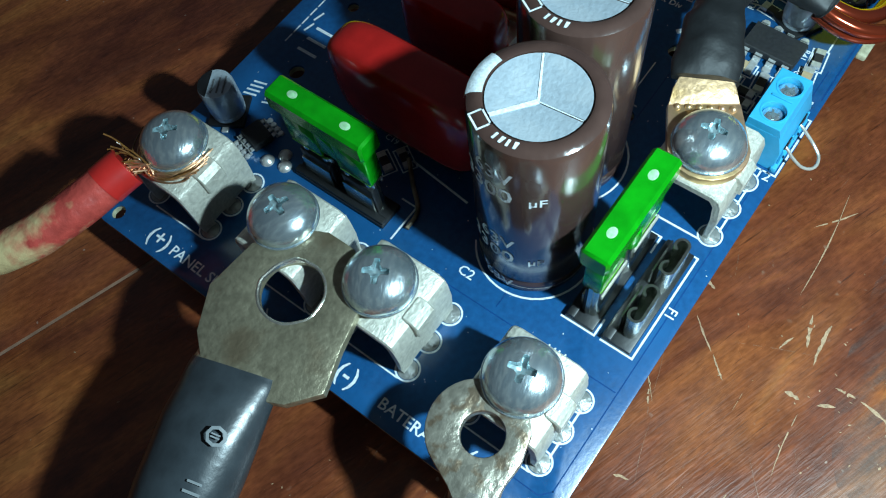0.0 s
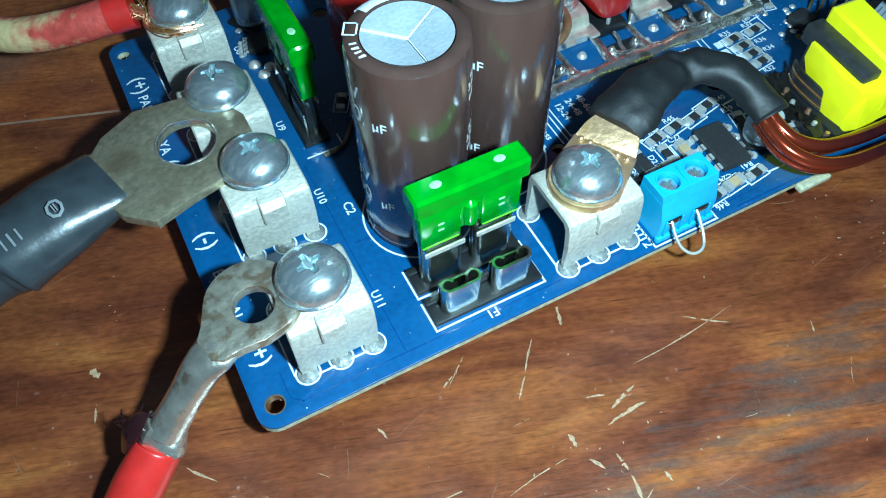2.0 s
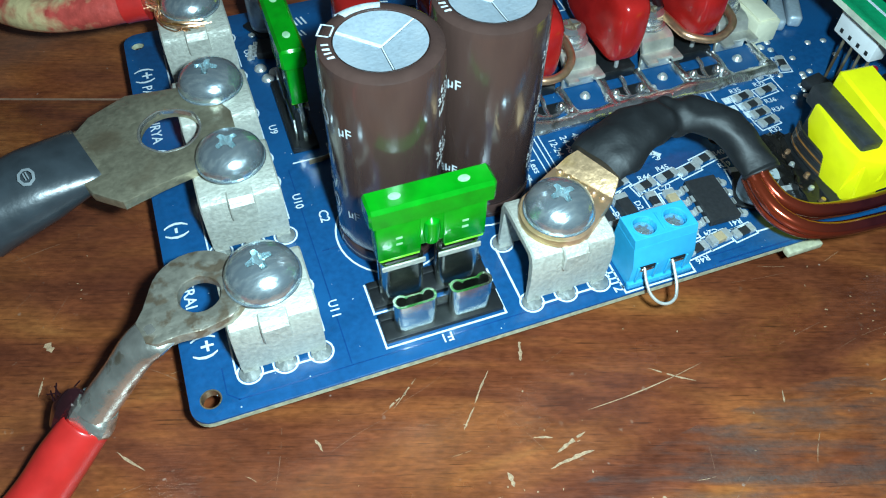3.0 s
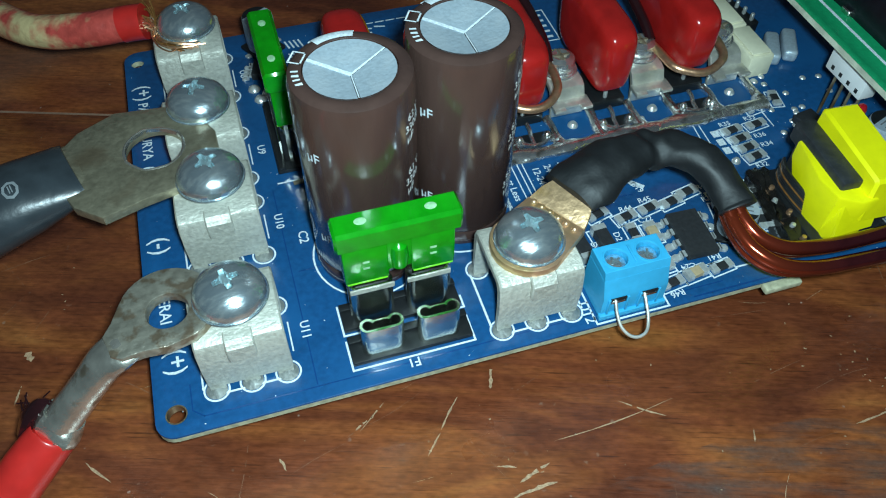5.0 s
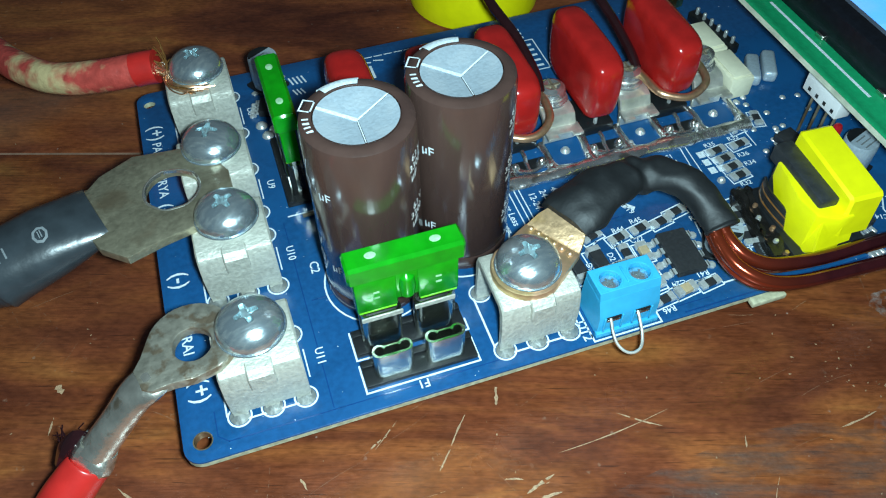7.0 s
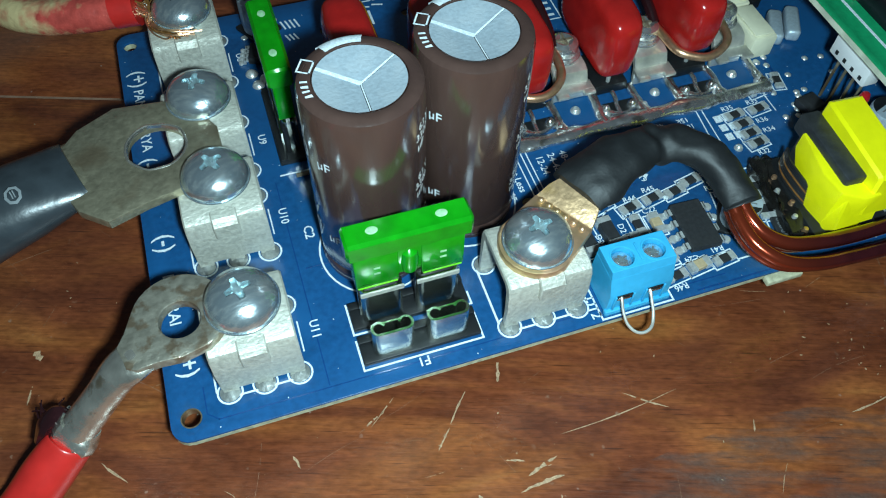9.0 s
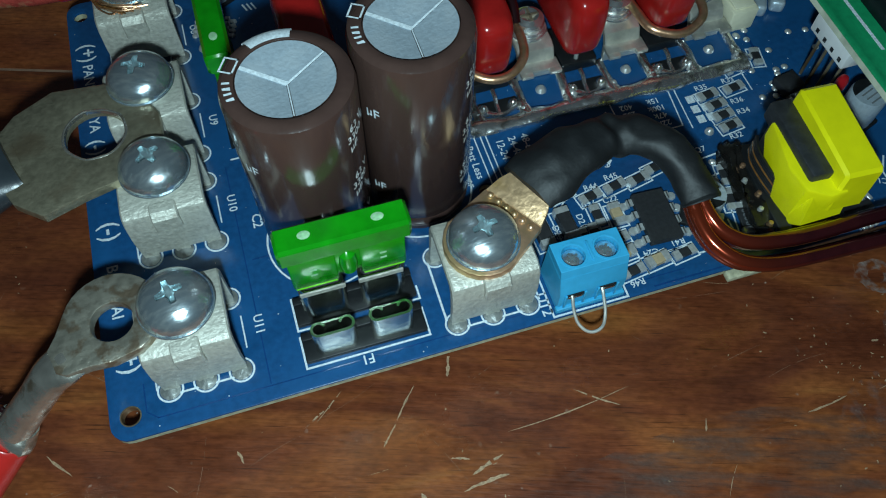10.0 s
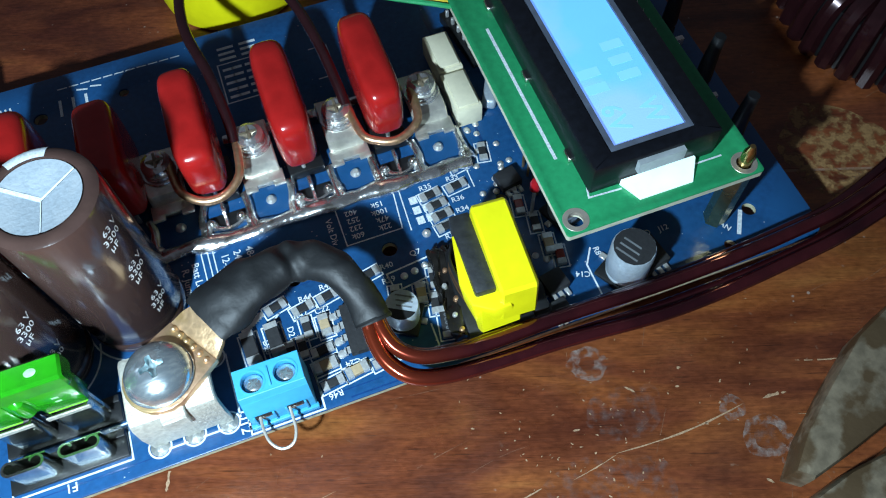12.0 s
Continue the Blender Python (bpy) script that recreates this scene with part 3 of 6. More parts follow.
mark("(+)", 0.5, 8.08, 0.40, -90), mark("PANEL SURYA", 0.47, 6.92, 0.27, -90), mark("(-)", 0.47, 5.72, 0.38, -90), mark("(-)", 0.52, 3.86, 0.42, -90)
mark("BATERAI", 0.48, 2.68, 0.265, -90), mark("(+)", 0.58, 1.42, 0.40, -90)
mark("U11", 2.62, 1.43, 0.21, -90), mark("U10", 2.6, 3.83, 0.21, -90), mark("U9", 2.58, 5.74, 0.21, -90), mark("U8", 2.57, 8.12, 0.21, -90)
mark("F1", 4.15, 0.35, 0.22, 180), mark("U12", 7.12, 0.42, 0.25, -90), mark("C2", 2.95, 3.35, 0.24, -90)
for body, x, y, a in (("R44", 8.72, 2.32, 0), ("R45", 9.15, 2.42, 0), ("D20", 7.82, 1.62, -90), ("D21", 8.3, 1.72, -90), ("R42", 8.55, 2.02, 0), ("C22", 8.95, 1.98, 0),
                      ("C24", 9.2, 0.8, 180), ("R41", 9.72, 0.86, 180), ("R46", 8.75, 0.34, 184), ("Q7", 10.95, 2.5, 0), ("R40", 10.35, 2.42, 0), ("R39", 10.3, 2.12, 0), ("D19", 9.15, 2.75, -70),
                      ("R33", 12.2, 3.84, 0), ("R35", 11.62, 3.82, 0), ("R36", 12.14, 3.34, 0), ("R34", 12.14, 3.08, 0), ("R32", 11.74, 2.6, 0), ("R43", 11.45, 1.35, -90), ("R4", 11.45, 0.9, -90),
                      ("R8", 14.2, 1.3, -90), ("C14", 13.75, 0.95, 160), ("C12", 15.2, 1.35, 160), ("FAN", 16.7, 0.95, -60), ("J12", 15.6, 1.3, 0), ("C19", 4.3, 5.95, -90), ("R9", 4.2, 5.6, -90),
                      ("Q3", 7.95, 5.1, 0), ("Q5", 11.55, 5.15, 0)):
    mark(body, x, y, 0.165, a)
# the jumper tables
mark("Batt Less", 6.92, 3.42, 0.2, -90), mark("R. Jumper", 6.72, 3.32, 0.2, -90)
for i, s in enumerate(("12-24", "24-48", "48-60")):
    mark(s, 7.5 + 0.24 * i, 3.55, 0.2, -90)
outline(((7.08, 2.85), (7.08, 4.0)), 0.03), outline(((7.2, 2.75), (7.2, 4.0)), 0.03), outline(((7.3, 3.95), (7.3, 2.95), (8.2, 2.95)), 0.03)
for i, s in enumerate(("60k", "232", "252", "402")):
    mark(s, 10.05, 3.25 + 0.18 * i, 0.17, 180)
for i, s in enumerate(("22k", "47k", "100k", "15k")):
    mark(s, 10.6, 3.25 + 0.18 * i, 0.17, 180)
outline(((9.78, 3.95), (9.78, 3.1), (10.9, 3.1)), 0.03), outline(((10.9, 3.1), (10.98, 3.9)), 0.03), outline(((11.05, 3.0), (11.1, 3.9)), 0.03)
mark("Volt Div", 9.58, 3.5, 0.18, -90)
for i in range(10):
    x, y = 8.5 + 0.5 * (i % 2), 7.5 + 0.2 * (i // 2)
    outline(((x, y), (x + 0.16, y)), 0.07)
    outline(((x + 0.2, y), (x + 0.36, y)), 0.07)
for i in range(6):
    outline(((8.5 + 0.5 * (i % 2), 8.62 + 0.16 * (i // 2)), (8.8 + 0.5 * (i % 2), 8.62 + 0.16 * (i // 2))), 0.07)
outline(((8.38, 7.35), (9.5, 7.35), (9.5, 8.48), (8.38, 8.48)), 0.035, True), outline(((10.4, 7.3), (10.8, 7.3), (10.8, 8.2), (10.4, 8.2)), 0.03)
# illegible small print near the rear edge
for i in range(11):
    outline(((4.95 + 0.25 * i, 9.1), (5.13 + 0.25 * i, 9.1)), 0.035)
for i in range(3):
    outline(((4.95 + 0.28 * i, 8.35), (4.95 + 0.28 * i, 8.75)), 0.06)
for i in range(2):
    outline(((5.35 + 0.3 * i, 8.95), (5.55 + 0.3 * i, 8.9)), 0.05)
for i in range(4):
    outline(((3.6 + 0.1 * i, 8.95), (3.66 + 0.1 * i, 8.72)), 0.05)
for i in range(3):
    outline(((3.62 + 0.09 * i, 8.5), (3.68 + 0.09 * i, 8.34)), 0.045)
# outlines round components
outline(((3.2, 1.0), (3.2, 0.46), (5.2, 0.46), (5.2, 0.95)), 0.04), outline(((3.2, 1.7), (3.2, 1.12), (3.5, 1.12)), 0.04), outline(((4.9, 1.12), (5.22, 1.12), (5.22, 1.35)), 0.04)
for x0 in (5.52,):
    outline(((x0, 0.62), (x0, 1.7)), 0.045), outline(((x0 + 1.56, 0.55), (x0 + 1.56, 1.75)), 0.04)
for y0 in (0.8, 3.2, 5.1, 7.45):
    outline(((0.93, y0), (0.93, y0 + 1.15)), 0.035), outline(((2.37, y0 + 0.3), (2.37, y0 + 0.85)), 0.03)
outline(((1.15, 0.66), (2.2, 0.66)), 0.04), outline(((5.7, 0.42), (6.9, 0.42)), 0.04)
outline(((4.15, 5.35), (4.0, 4.1)), 0.05), outline(((3.45, 5.05), (3.45, 4.75), (2.75, 4.75)), 0.04)
outline(((7.2, 1.1), (7.2, 0.16), (8.5, 0.16), (8.5, 1.0)), 0.04)
outline(((10.35, 1.95), (10.3, 2.25), (11.3, 2.35), (11.45, 2.05)), 0.04), outline(((10.4, 1.85), (11.2, 1.95)), 0.04)
outline(((9.05, 0.74), (9.9, 0.74)), 0.035), outline(((8.2, 2.2), (7.95, 2.0)), 0.03)
outline(((12.55, 3.5), (12.55, 4.4)), 0.03), outline(((10.0, 0.55), (10.75, 0.55), (10.75, 1.0)), 0.04)
outline(((13.9, 0.4), (13.9, 1.1), (14.1, 1.4)), 0.04), outline(((12.9, 0.3), (13.4, 0.35)), 0.05), outline(((12.85, 0.75), (13.25, 0.8), (13.35, 1.2)), 0.05), outline(((16.9, 0.7), (17.15, 1.1)), 0.08)
outline(((9.05, 2.95), (9.25, 2.75)), 0.1)
for cx, cy in ((4.0, 2.72), (5.76, 3.17)):
    outline([(cx + 0.97 * math.cos(radians(a)), cy + 0.97 * math.sin(radians(a))) for a in range(120, 372, 9)], 0.04)


def pad_ring(bm, x, y, r=0.17):
    lathe(bm, [(r - 0.014, 0.006), (r + 0.016, 0.006), (r + 0.016, 0.0005)], x, y, 24)


def solder_blob(name, x, y, r, h, parent, material=None):
    bm = bmesh.new()
    h = h * 0.6 if r < 0.08 else h
    lathe(bm, [(r, 0.002), (r * 0.92, h * 0.3), (r * 0.7, h * 0.62), (r * 0.4, h * 0.9), (0, h)], x, y, 14)
    return part(name, bm, material or SOLDER, parent)


# ---- screw terminals ----
def pan_screw(cx, cy, z, r=0.54, h=0.36, turn=20.0, parent_label="domed cross-head zinc screw on a terminal", group="terminal screws"):
    """A domed cross-head screw: head with a sunk cross recess, its shade painted in darker zinc, on a collar."""
    scr = thing("terminal_screw", parent_label, "screw", group, at=(cx, cy, z), turn=turn)
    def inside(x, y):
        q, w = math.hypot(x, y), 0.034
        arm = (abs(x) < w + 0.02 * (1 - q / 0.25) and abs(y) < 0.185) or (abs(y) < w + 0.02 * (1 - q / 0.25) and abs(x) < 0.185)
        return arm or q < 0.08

    seg, rings = 96, 34
    bm = bmesh.new()
    lathe(bm, [(r * 0.55, -0.3), (r * 0.98, -0.002), (r, 0.02)] + [(r * math.sin(math.pi / 2 * (1 - i / rings)) + 1e-5, 0.06 + h * math.cos(math.pi / 2 * (1 - i / rings))) for i in range(rings)] + [(0, 0.06 + h)], 0, 0, seg)
    for v in bm.verts:
        if v.co.z > 0.1 and inside(v.co.x, v.co.y):
            v.co.z -= 0.05 + 0.10 * (1 - math.hypot(v.co.x, v.co.y) / 0.28)
    ring = bmesh.new()
    lathe(ring, [(0.3, 0.0), (r * 1.03, 0.0), (r * 1.045, 0.014), (r * 1.03, 0.028), (0.3, 0.028)], 0, 0, 48)
    part("flange", ring, ZINC, scr)
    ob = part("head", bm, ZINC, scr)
    ob.data.materials.append(RECESS_SHADE)
    # recess faces take the darker zinc as painted shade
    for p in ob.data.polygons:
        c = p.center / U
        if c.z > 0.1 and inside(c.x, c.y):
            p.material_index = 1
    return scr


def terminal(y0, xc, width, top=1.2):
    """A bent sheet-metal terminal on solder legs, open at its two ends."""
    t = thing("screw_terminal", "tin-plated bent metal screw terminal soldered to the board", "terminal", "screw terminals", at=(xc, y0, 0))
    d, th, w = 1.28, 0.11, width / 2
    bm = bmesh.new()
    outer = [(0, 0.1), (-0.015, 0.6), (0.0, top - 0.2), (0.05, top - 0.07), (0.17, top), (d - 0.17, top), (d - 0.05, top - 0.06), (d, top - 0.18), (d, 0.1)]
    inner = [(d - th, 0.1), (d - th, top - 0.22), (d - 0.2, top - th), (0.2, top - th), (th, top - 0.24), (th - 0.015, 0.6), (th, 0.1)]
    section(bm, outer + inner, -w, w, 0.025)
    part("bracket", bm, TIN, t)
    bm = bmesh.new()
    section(bm, [(-0.085, top - 0.40), (-0.085, top - 0.1), (0.02, top + 0.012), (0.17, top + 0.03), (0.17, top - 0.05), (0.03, top - 0.12), (0.03, top - 0.40)], -0.21, 0.21, 0.02)
    part("stop_tab", bm, TIN, t)
    for yy in (0.055, d - 0.055):
        for k in (-1, 0, 1):
            bm = bmesh.new()
            box(bm, k * (w - 0.13) - 0.12, k * (w - 0.13) + 0.12, yy - 0.05, yy + 0.05, -0.3, 0.12, 0.01, 1)
            leg_part = part("leg", bm, TIN, t)
            bm = bmesh.new()
            xx = k * (w - 0.1)
            lathe(bm, [(0.165, 0.003), (0.15, 0.007), (0.10, 0.014), (0.06, 0.034), (0, 0.04)], xx, yy - 0.05 if yy < 0.5 else yy + 0.05, 16)
            part("solder_joint", bm, JOINT, leg_part)
            bm = bmesh.new()
            pad_ring(bm, xx, yy - 0.05 if yy < 0.5 else yy + 0.05, 0.19)
            part("pad_ring", bm, SILK, leg_part)
    return t


for y0 in (0.74, 3.14, 5.03, 7.45):
    terminal(y0, 1.68, 1.30)
terminal(0.50, 6.27, 1.40)
for cx, cy, z, a in ((1.70, 1.42, 1.37, 15), (1.70, 3.86, 1.37, 30), (1.70, 5.74, 1.37, -20), (1.72, 8.15, 1.36, 40), (6.25, 1.16, 1.36, 10)):
    pan_screw(cx, cy, z, turn=a)

# ---- big lug with grey heat shrink ----
big_lug = thing("cable_lug", "large tarnished flat brass cable lug clamped under two screws", "cable lug")
bm = bmesh.new()
plate(bm, [(-0.68, 5.2), (-0.38, 5.58), (0.25, 5.93), (1.1, 5.86), (1.65, 5.5), (1.9, 5.0), (1.9, 4.5), (1.62, 4.08), (1.15, 3.82), (0.6, 3.68), (-0.02, 3.47), (-0.45, 3.82), (-0.68, 4.3)],
      [circle2(0.86, 4.84, 0.49, 32)], 1.20, 1.37, 0.03)
part("palm", bm, LUG, big_lug)
bm = bmesh.new()
lathe(bm, [(0.485, 1.3), (0.482, 1.372), (0.50, 1.382), (0.515, 1.378), (0.525, 1.371)], 0.86, 4.84, 40)
for v in bm.verts:
    v.co += Vector((0.02, 0.02, 0.008)) * noise.noise(v.co * 5.0)
part("hole_burr", bm, LUG_BRIGHT, big_lug, "bright worn burr round the hole")
bm = bmesh.new()
tube(bm, [(-0.35, 4.78, 1.28), (-0.75, 4.68, 1.25), (-1.2, 4.56, 1.18), (-2.4, 4.22, 1.0)], [0.66, 0.70, 0.66, 0.6], 20, 6, [0.16, 0.34, 0.7, 0.9])
part("barrel", bm, LUG, big_lug)
big_cable = thing("shrink_tubing", "dark grey heat-shrink tubing over a thick cable", "cable")
bm = bmesh.new()
tube(bm, [(-0.46, 4.77, 1.26), (-0.68, 4.70, 1.23), (-1.3, 4.52, 1.14), (-2.0, 4.32, 1.02), (-2.34, 4.21, 0.95), (-2.45, 4.17, 0.92), (-2.75, 4.08, 0.86), (-4.2, 3.68, 0.56), (-6.0, 3.1, 0.05), (-9, 2.0, -0.45), (-16, -0.8, -0.48)],
     [0.68, 0.71, 0.72, 0.71, 0.69, 0.58, 0.47, 0.46, 0.46, 0.46, 0.46], 28, 6, [0.42, 0.5, 0.75, 0.88, 0.92, 0.95, 1, 1, 1, 1, 1], 0.03)
part("tubing", bm, SHRINK, big_cable)


def on_tube(bm, body, size, u, v):
    vs, fs = glyphs(body, size)
    d, s = Vector((-0.955, -0.27, -0.16)).normalized(), Vector((-0.28, 0.96, 0.0)).normalized()
    base = Vector((-1.1, 4.58, 1.17))
    up = Vector((0, 0, 1))
    made = []
    for a, b in vs:
        p = base + d * (u - a) + s * (v - b)
        off = (v - b)
        made.append(bm.verts.new(p + up * (0.645 * math.sqrt(max(0.05, 1 - (off / 0.76) ** 2)) + 0.03)))
    for f in fs:
        bm.faces.new([made[i] for i in f])


bm = bmesh.new()
for u, w in ((0.92, 0.26), (1.05, 0.30), (1.18, 0.26), (1.42, 0.2)):
    on_tube(bm, "I", w, u, -0.34)
part("printed_label", bm, PRINT, big_cable, smooth=False)
bm = bmesh.new()
on_tube(bm, "O", 0.36, 0.3, -0.36)
on_tube(bm, "II", 0.16, 0.3, -0.36)
part("printed_mark", bm, PRINT, big_cable, smooth=False)

# ---- ring lug with red cable ----
ring_lug = thing("ring_lug", "dirty tinned ring lug with a crimped barrel", "cable lug")
bm = bmesh.new()
out = [(0.79 + 0.70 * math.cos(radians(a)), 1.50 + 0.70 * math.sin(radians(a))) for a in range(-60, 171, 11)]
plate(bm, out + [(0.0, 1.42), (-0.12, 1.22), (-0.02, 0.86), (0.12, 0.78), (0.42, 0.82), (0.75, 0.8)], [circle2(0.79, 1.42, 0.30, 28)], 1.19, 1.36, 0.03)
part("ring", bm, LUG_TIN, ring_lug)
bm = bmesh.new()
tube(bm, [(0.22, 1.12, 1.26), (0.02, 1.04, 1.2), (-0.2, 0.98, 1.06), (-0.5, 0.88, 0.78), (-1.05, 0.68, 0.3)], [0.34, 0.34, 0.29, 0.26, 0.27], 18, 7, [0.28, 0.5, 0.85, 1, 1], 0.06)
part("barrel", bm, LUG_BRIGHT, ring_lug)
bm = bmesh.new()
tube(bm, [(-0.98, 0.71, 0.36), (-1.06, 0.68, 0.29), (-1.14, 0.65, 0.22), (-1.22, 0.62, 0.15)], [0.28, 0.31, 0.31, 0.27], 18, 6, None, 0.7)
part("crimped_end", bm, LUG_BRIGHT, ring_lug)
red_cable = thing("power_cable", "red insulated power cable with a split end", "cable", "power cables")
bm = bmesh.new()
tube(bm, [(-1.16, 0.64, 0.2), (-1.22, 0.6, 0.14), (-1.6, 0.36, -0.1), (-2.1, 0.02, -0.4), (-2.9, -0.6, -0.53), (-5, -2.4, -0.54), (-9, -6, -0.54)], [0.28, 0.35, 0.37, 0.37, 0.38, 0.40, 0.40], 22, 8, None, 0.05)
part("jacket", bm, PVC, red_cable)
bm = bmesh.new()
tube(bm, [(-1.15, 0.9, 0.32), (-1.28, 0.92, 0.34), (-1.45, 0.85, 0.28), (-1.62, 0.72, 0.16)], [0.13, 0.2, 0.2, 0.1], 14, 6, None, 0.5)
part("torn_flap", bm, ENAMEL_DARK, red_cable, "crumpled dark strip of torn jacket")
for k in range(9):
    bm = bmesh.new()
    a = random.uniform(0.3, 2.6)
    x, y, z = -1.45 + random.uniform(-0.1, 0.15), 0.95 + random.uniform(-0.05, 0.05), 0.3
    tube(bm, [(x, y, z), (x - 0.1 * math.cos(a), y + 0.12, z + 0.06), (x - 0.25 * math.cos(a), y + 0.2 * math.sin(a) + 0.1, z + random.uniform(-0.1, 0.1))], 0.012, 5, 4)
    part("loose_thread", bm, ENAMEL_DARK, red_cable)

# ---- painted cable on the rear terminal, with its bare strands ----
panel_cable = thing("power_cable", "red cable smeared with yellow paint, stripped at its end", "cable", "power cables")
bm = bmesh.new()
tube(bm, [(0.92, 8.45, 1.42), (0.6, 8.52, 1.38), (-0.1, 8.72, 1.25), (-0.8, 9.02, 1.12), (-1.5, 9.55, 1.0), (-2.3, 10.7, 0.8), (-3.2, 12.6, 0.4), (-4.6, 15.5, -0.4), (-8, 21, -0.56)], 0.34, 20, 8, None, 0.06)
part("jacket", bm, PAINTED, panel_cable)
bm = bmesh.new()
tube(bm, [(0.96, 8.44, 1.42), (0.7, 8.50, 1.39), (0.52, 8.54, 1.36)], 0.352, 20, 6, None, 0.03)
part("clean_sleeve", bm, PVC, panel_cable)
random.seed(9)
for k in range(70):
    bm = bmesh.new()
    r0 = random.uniform(0.0, 0.26)
    a0 = random.uniform(0, 6.28)
    p0 = Vector((0.93, 8.45 + r0 * math.cos(a0), 1.4 + 0.7 * r0 * math.sin(a0)))
    side = random.choice((-1, 1, 1))
    rr = random.uniform(0.5, 0.68)
    zz = random.uniform(1.22, 1.36)
    pts = [p0, Vector((1.14, 8.3 + random.uniform(-0.2, 0.25), random.uniform(1.28, 1.5)))]
    ang0 = 175 + random.uniform(-25, 25)
    for i in range(4):
        a = radians(ang0 + side * i * random.uniform(18, 34))
        pts.append(Vector((1.72 + rr * math.cos(a), 8.15 + rr * math.sin(a), zz + random.uniform(-0.03, 0.05))))
    if k % 4 == 0:
        e = pts[1] + Vector((random.uniform(-0.2, 0.0), random.uniform(0.1, 0.5), random.uniform(0.0, 0.35)))
        pts = [p0, pts[1], (pts[1] + e) / 2 + Vector((0.03, 0.05, 0.05)), e]
    tube(bm, pts, 0.016, 5, 4)
    part("copper_strand", bm, COPPER if k % 2 else FLUX, panel_cable)


# ---- big electrolytic capacitors ----
def wrap(bm, body, size, cx, cy, r, az, z):
    """Letters printed round an upright cylinder."""
    vs, fs = glyphs(body, size)
    made = []
    for a, b in vs:
        t = radians(az) + a / r
        made.append(bm.verts.new((cx + (r + 0.004) * math.cos(t), cy + (r + 0.004) * math.sin(t), z + b)))
    for f in fs:
        bm.faces.new([made[i] for i in f])


def big_capacitor(cx, cy):
    c = thing("electrolytic_capacitor", "tall brown sleeved electrolytic capacitor with scored aluminium top", "capacitor", "big capacitors", at=(cx, cy, 0))
    r, h = 0.885, 3.97
    bm = bmesh.new()
    lathe(bm, [(0.0, 0.02), (r - 0.08, 0.02), (r - 0.01, 0.07), (r, 0.16), (r, 0.3), (r - 0.03, 0.36), (r, 0.43), (r, h - 0.16), (r - 0.025, h - 0.05), (r - 0.09, h), (r - 0.19, h + 0.012), (0.66, h - 0.004), (0.65, h - 0.05), (0.0, h - 0.2)], 0, 0, 72)
    sleeve_part = part("sleeve", bm, SLEEVE, c)
    for k in range(3):
        bm = bmesh.new()
        a0 = radians(28 + 120 * k)
        gap = 0.018
        n = 16
        mid = a0 + radians(60)
        ox, oy = gap * math.cos(mid), gap * math.sin(mid)
        centre = bm.verts.new((ox, oy, h - 0.13))
        rim = []
        for i in range(n + 1):
            a = a0 + radians(1.2) + (2 * math.pi / 3 - radians(2.4)) * i / n
            rim.append(bm.verts.new((0.635 * math.cos(a) + ox * 0.3, 0.635 * math.sin(a) + oy * 0.3, h - 0.015 + 0.004 * k)))
        for a, b in zip(rim, rim[1:]):
            bm.faces.new((centre, a, b))
        part("vent_sector", bm, ALU, c)
    # white strips paint the glint along the scored lines, widest on one spoke
    for k in range(3):
        bm = bmesh.new()
        a = radians(28 + 120 * k)
        d, nrm = Vector((math.cos(a), math.sin(a), 0)), Vector((-math.sin(a), math.cos(a), 0))
        w = (0.014, 0.03, 0.008)[k]
        q = [nrm * w * 1.2, d * 0.63 + nrm * w, d * 0.63 - nrm * w, -nrm * w * 1.2]
        bm.faces.new([bm.verts.new(p + Vector((0, 0, h - (0.122 if i in (0, 3) else 0.006)))) for i, p in enumerate(q)])
        part("vent_groove_glint", bm, SILK, c)
    # white patch, frame mark and letters on the shoulder
    bm = bmesh.new()
    prev = None
    for i in range(9):
        a = radians(74 + 46 * i / 8)
        ring = [bm.verts.new((q * math.cos(a), q * math.sin(a), z)) for q, z in ((0.665, h + 0.02), (0.72, h + 0.021), (0.80, h + 0.012), (0.872, h - 0.036), (0.893, h - 0.12))]
        if prev:
            for j in range(4):
                bm.faces.new((prev[j], ring[j], ring[j + 1], prev[j + 1]))
        prev = ring
    part("printed_patch", bm, SILK, sleeve_part)
    bm = bmesh.new()
    a = radians(150)
    for u0, u1, v0, v1 in ((-0.13, 0.13, 0.66, 0.685), (-0.1, 0.1, 0.835, 0.86), (-0.13, -0.105, 0.66, 0.86), (0.105, 0.13, 0.66, 0.86)):
        bm.faces.new([bm.verts.new((v * math.cos(a) - u * math.sin(a), v * math.sin(a) + u * math.cos(a), h + 0.02)) for u, v in ((u0, v0), (u1, v0), (u1, v1), (u0, v1))])
    part("printed_mark", bm, SILK, sleeve_part)
    for k in range(4):
        bm = bmesh.new()
        a = radians(172 + 7 * k)
        d, nrm = Vector((math.cos(a), math.sin(a), 0)), Vector((-math.sin(a), math.cos(a), 0))
        bm.faces.new([bm.verts.new(d * p + nrm * q + Vector((0, 0, h + 0.014))) for p, q in ((0.70, -0.015), (0.70, 0.02 + 0.02 * (k % 2)), (0.80, 0.015), (0.80, -0.02))])
        part("printed_stroke", bm, SILK, sleeve_part)
    rows = [(az, size, z + dz, body) for dz in (0.0, -1.78) for az, size, z, body in ((174, 0.38, 3.36, "63V"), (165, 0.44, 2.95, "3300"), (214, 0.25, 2.93, "\u00b5F"))]
    rows += [(174, 0.34, 0.22, "63V")]
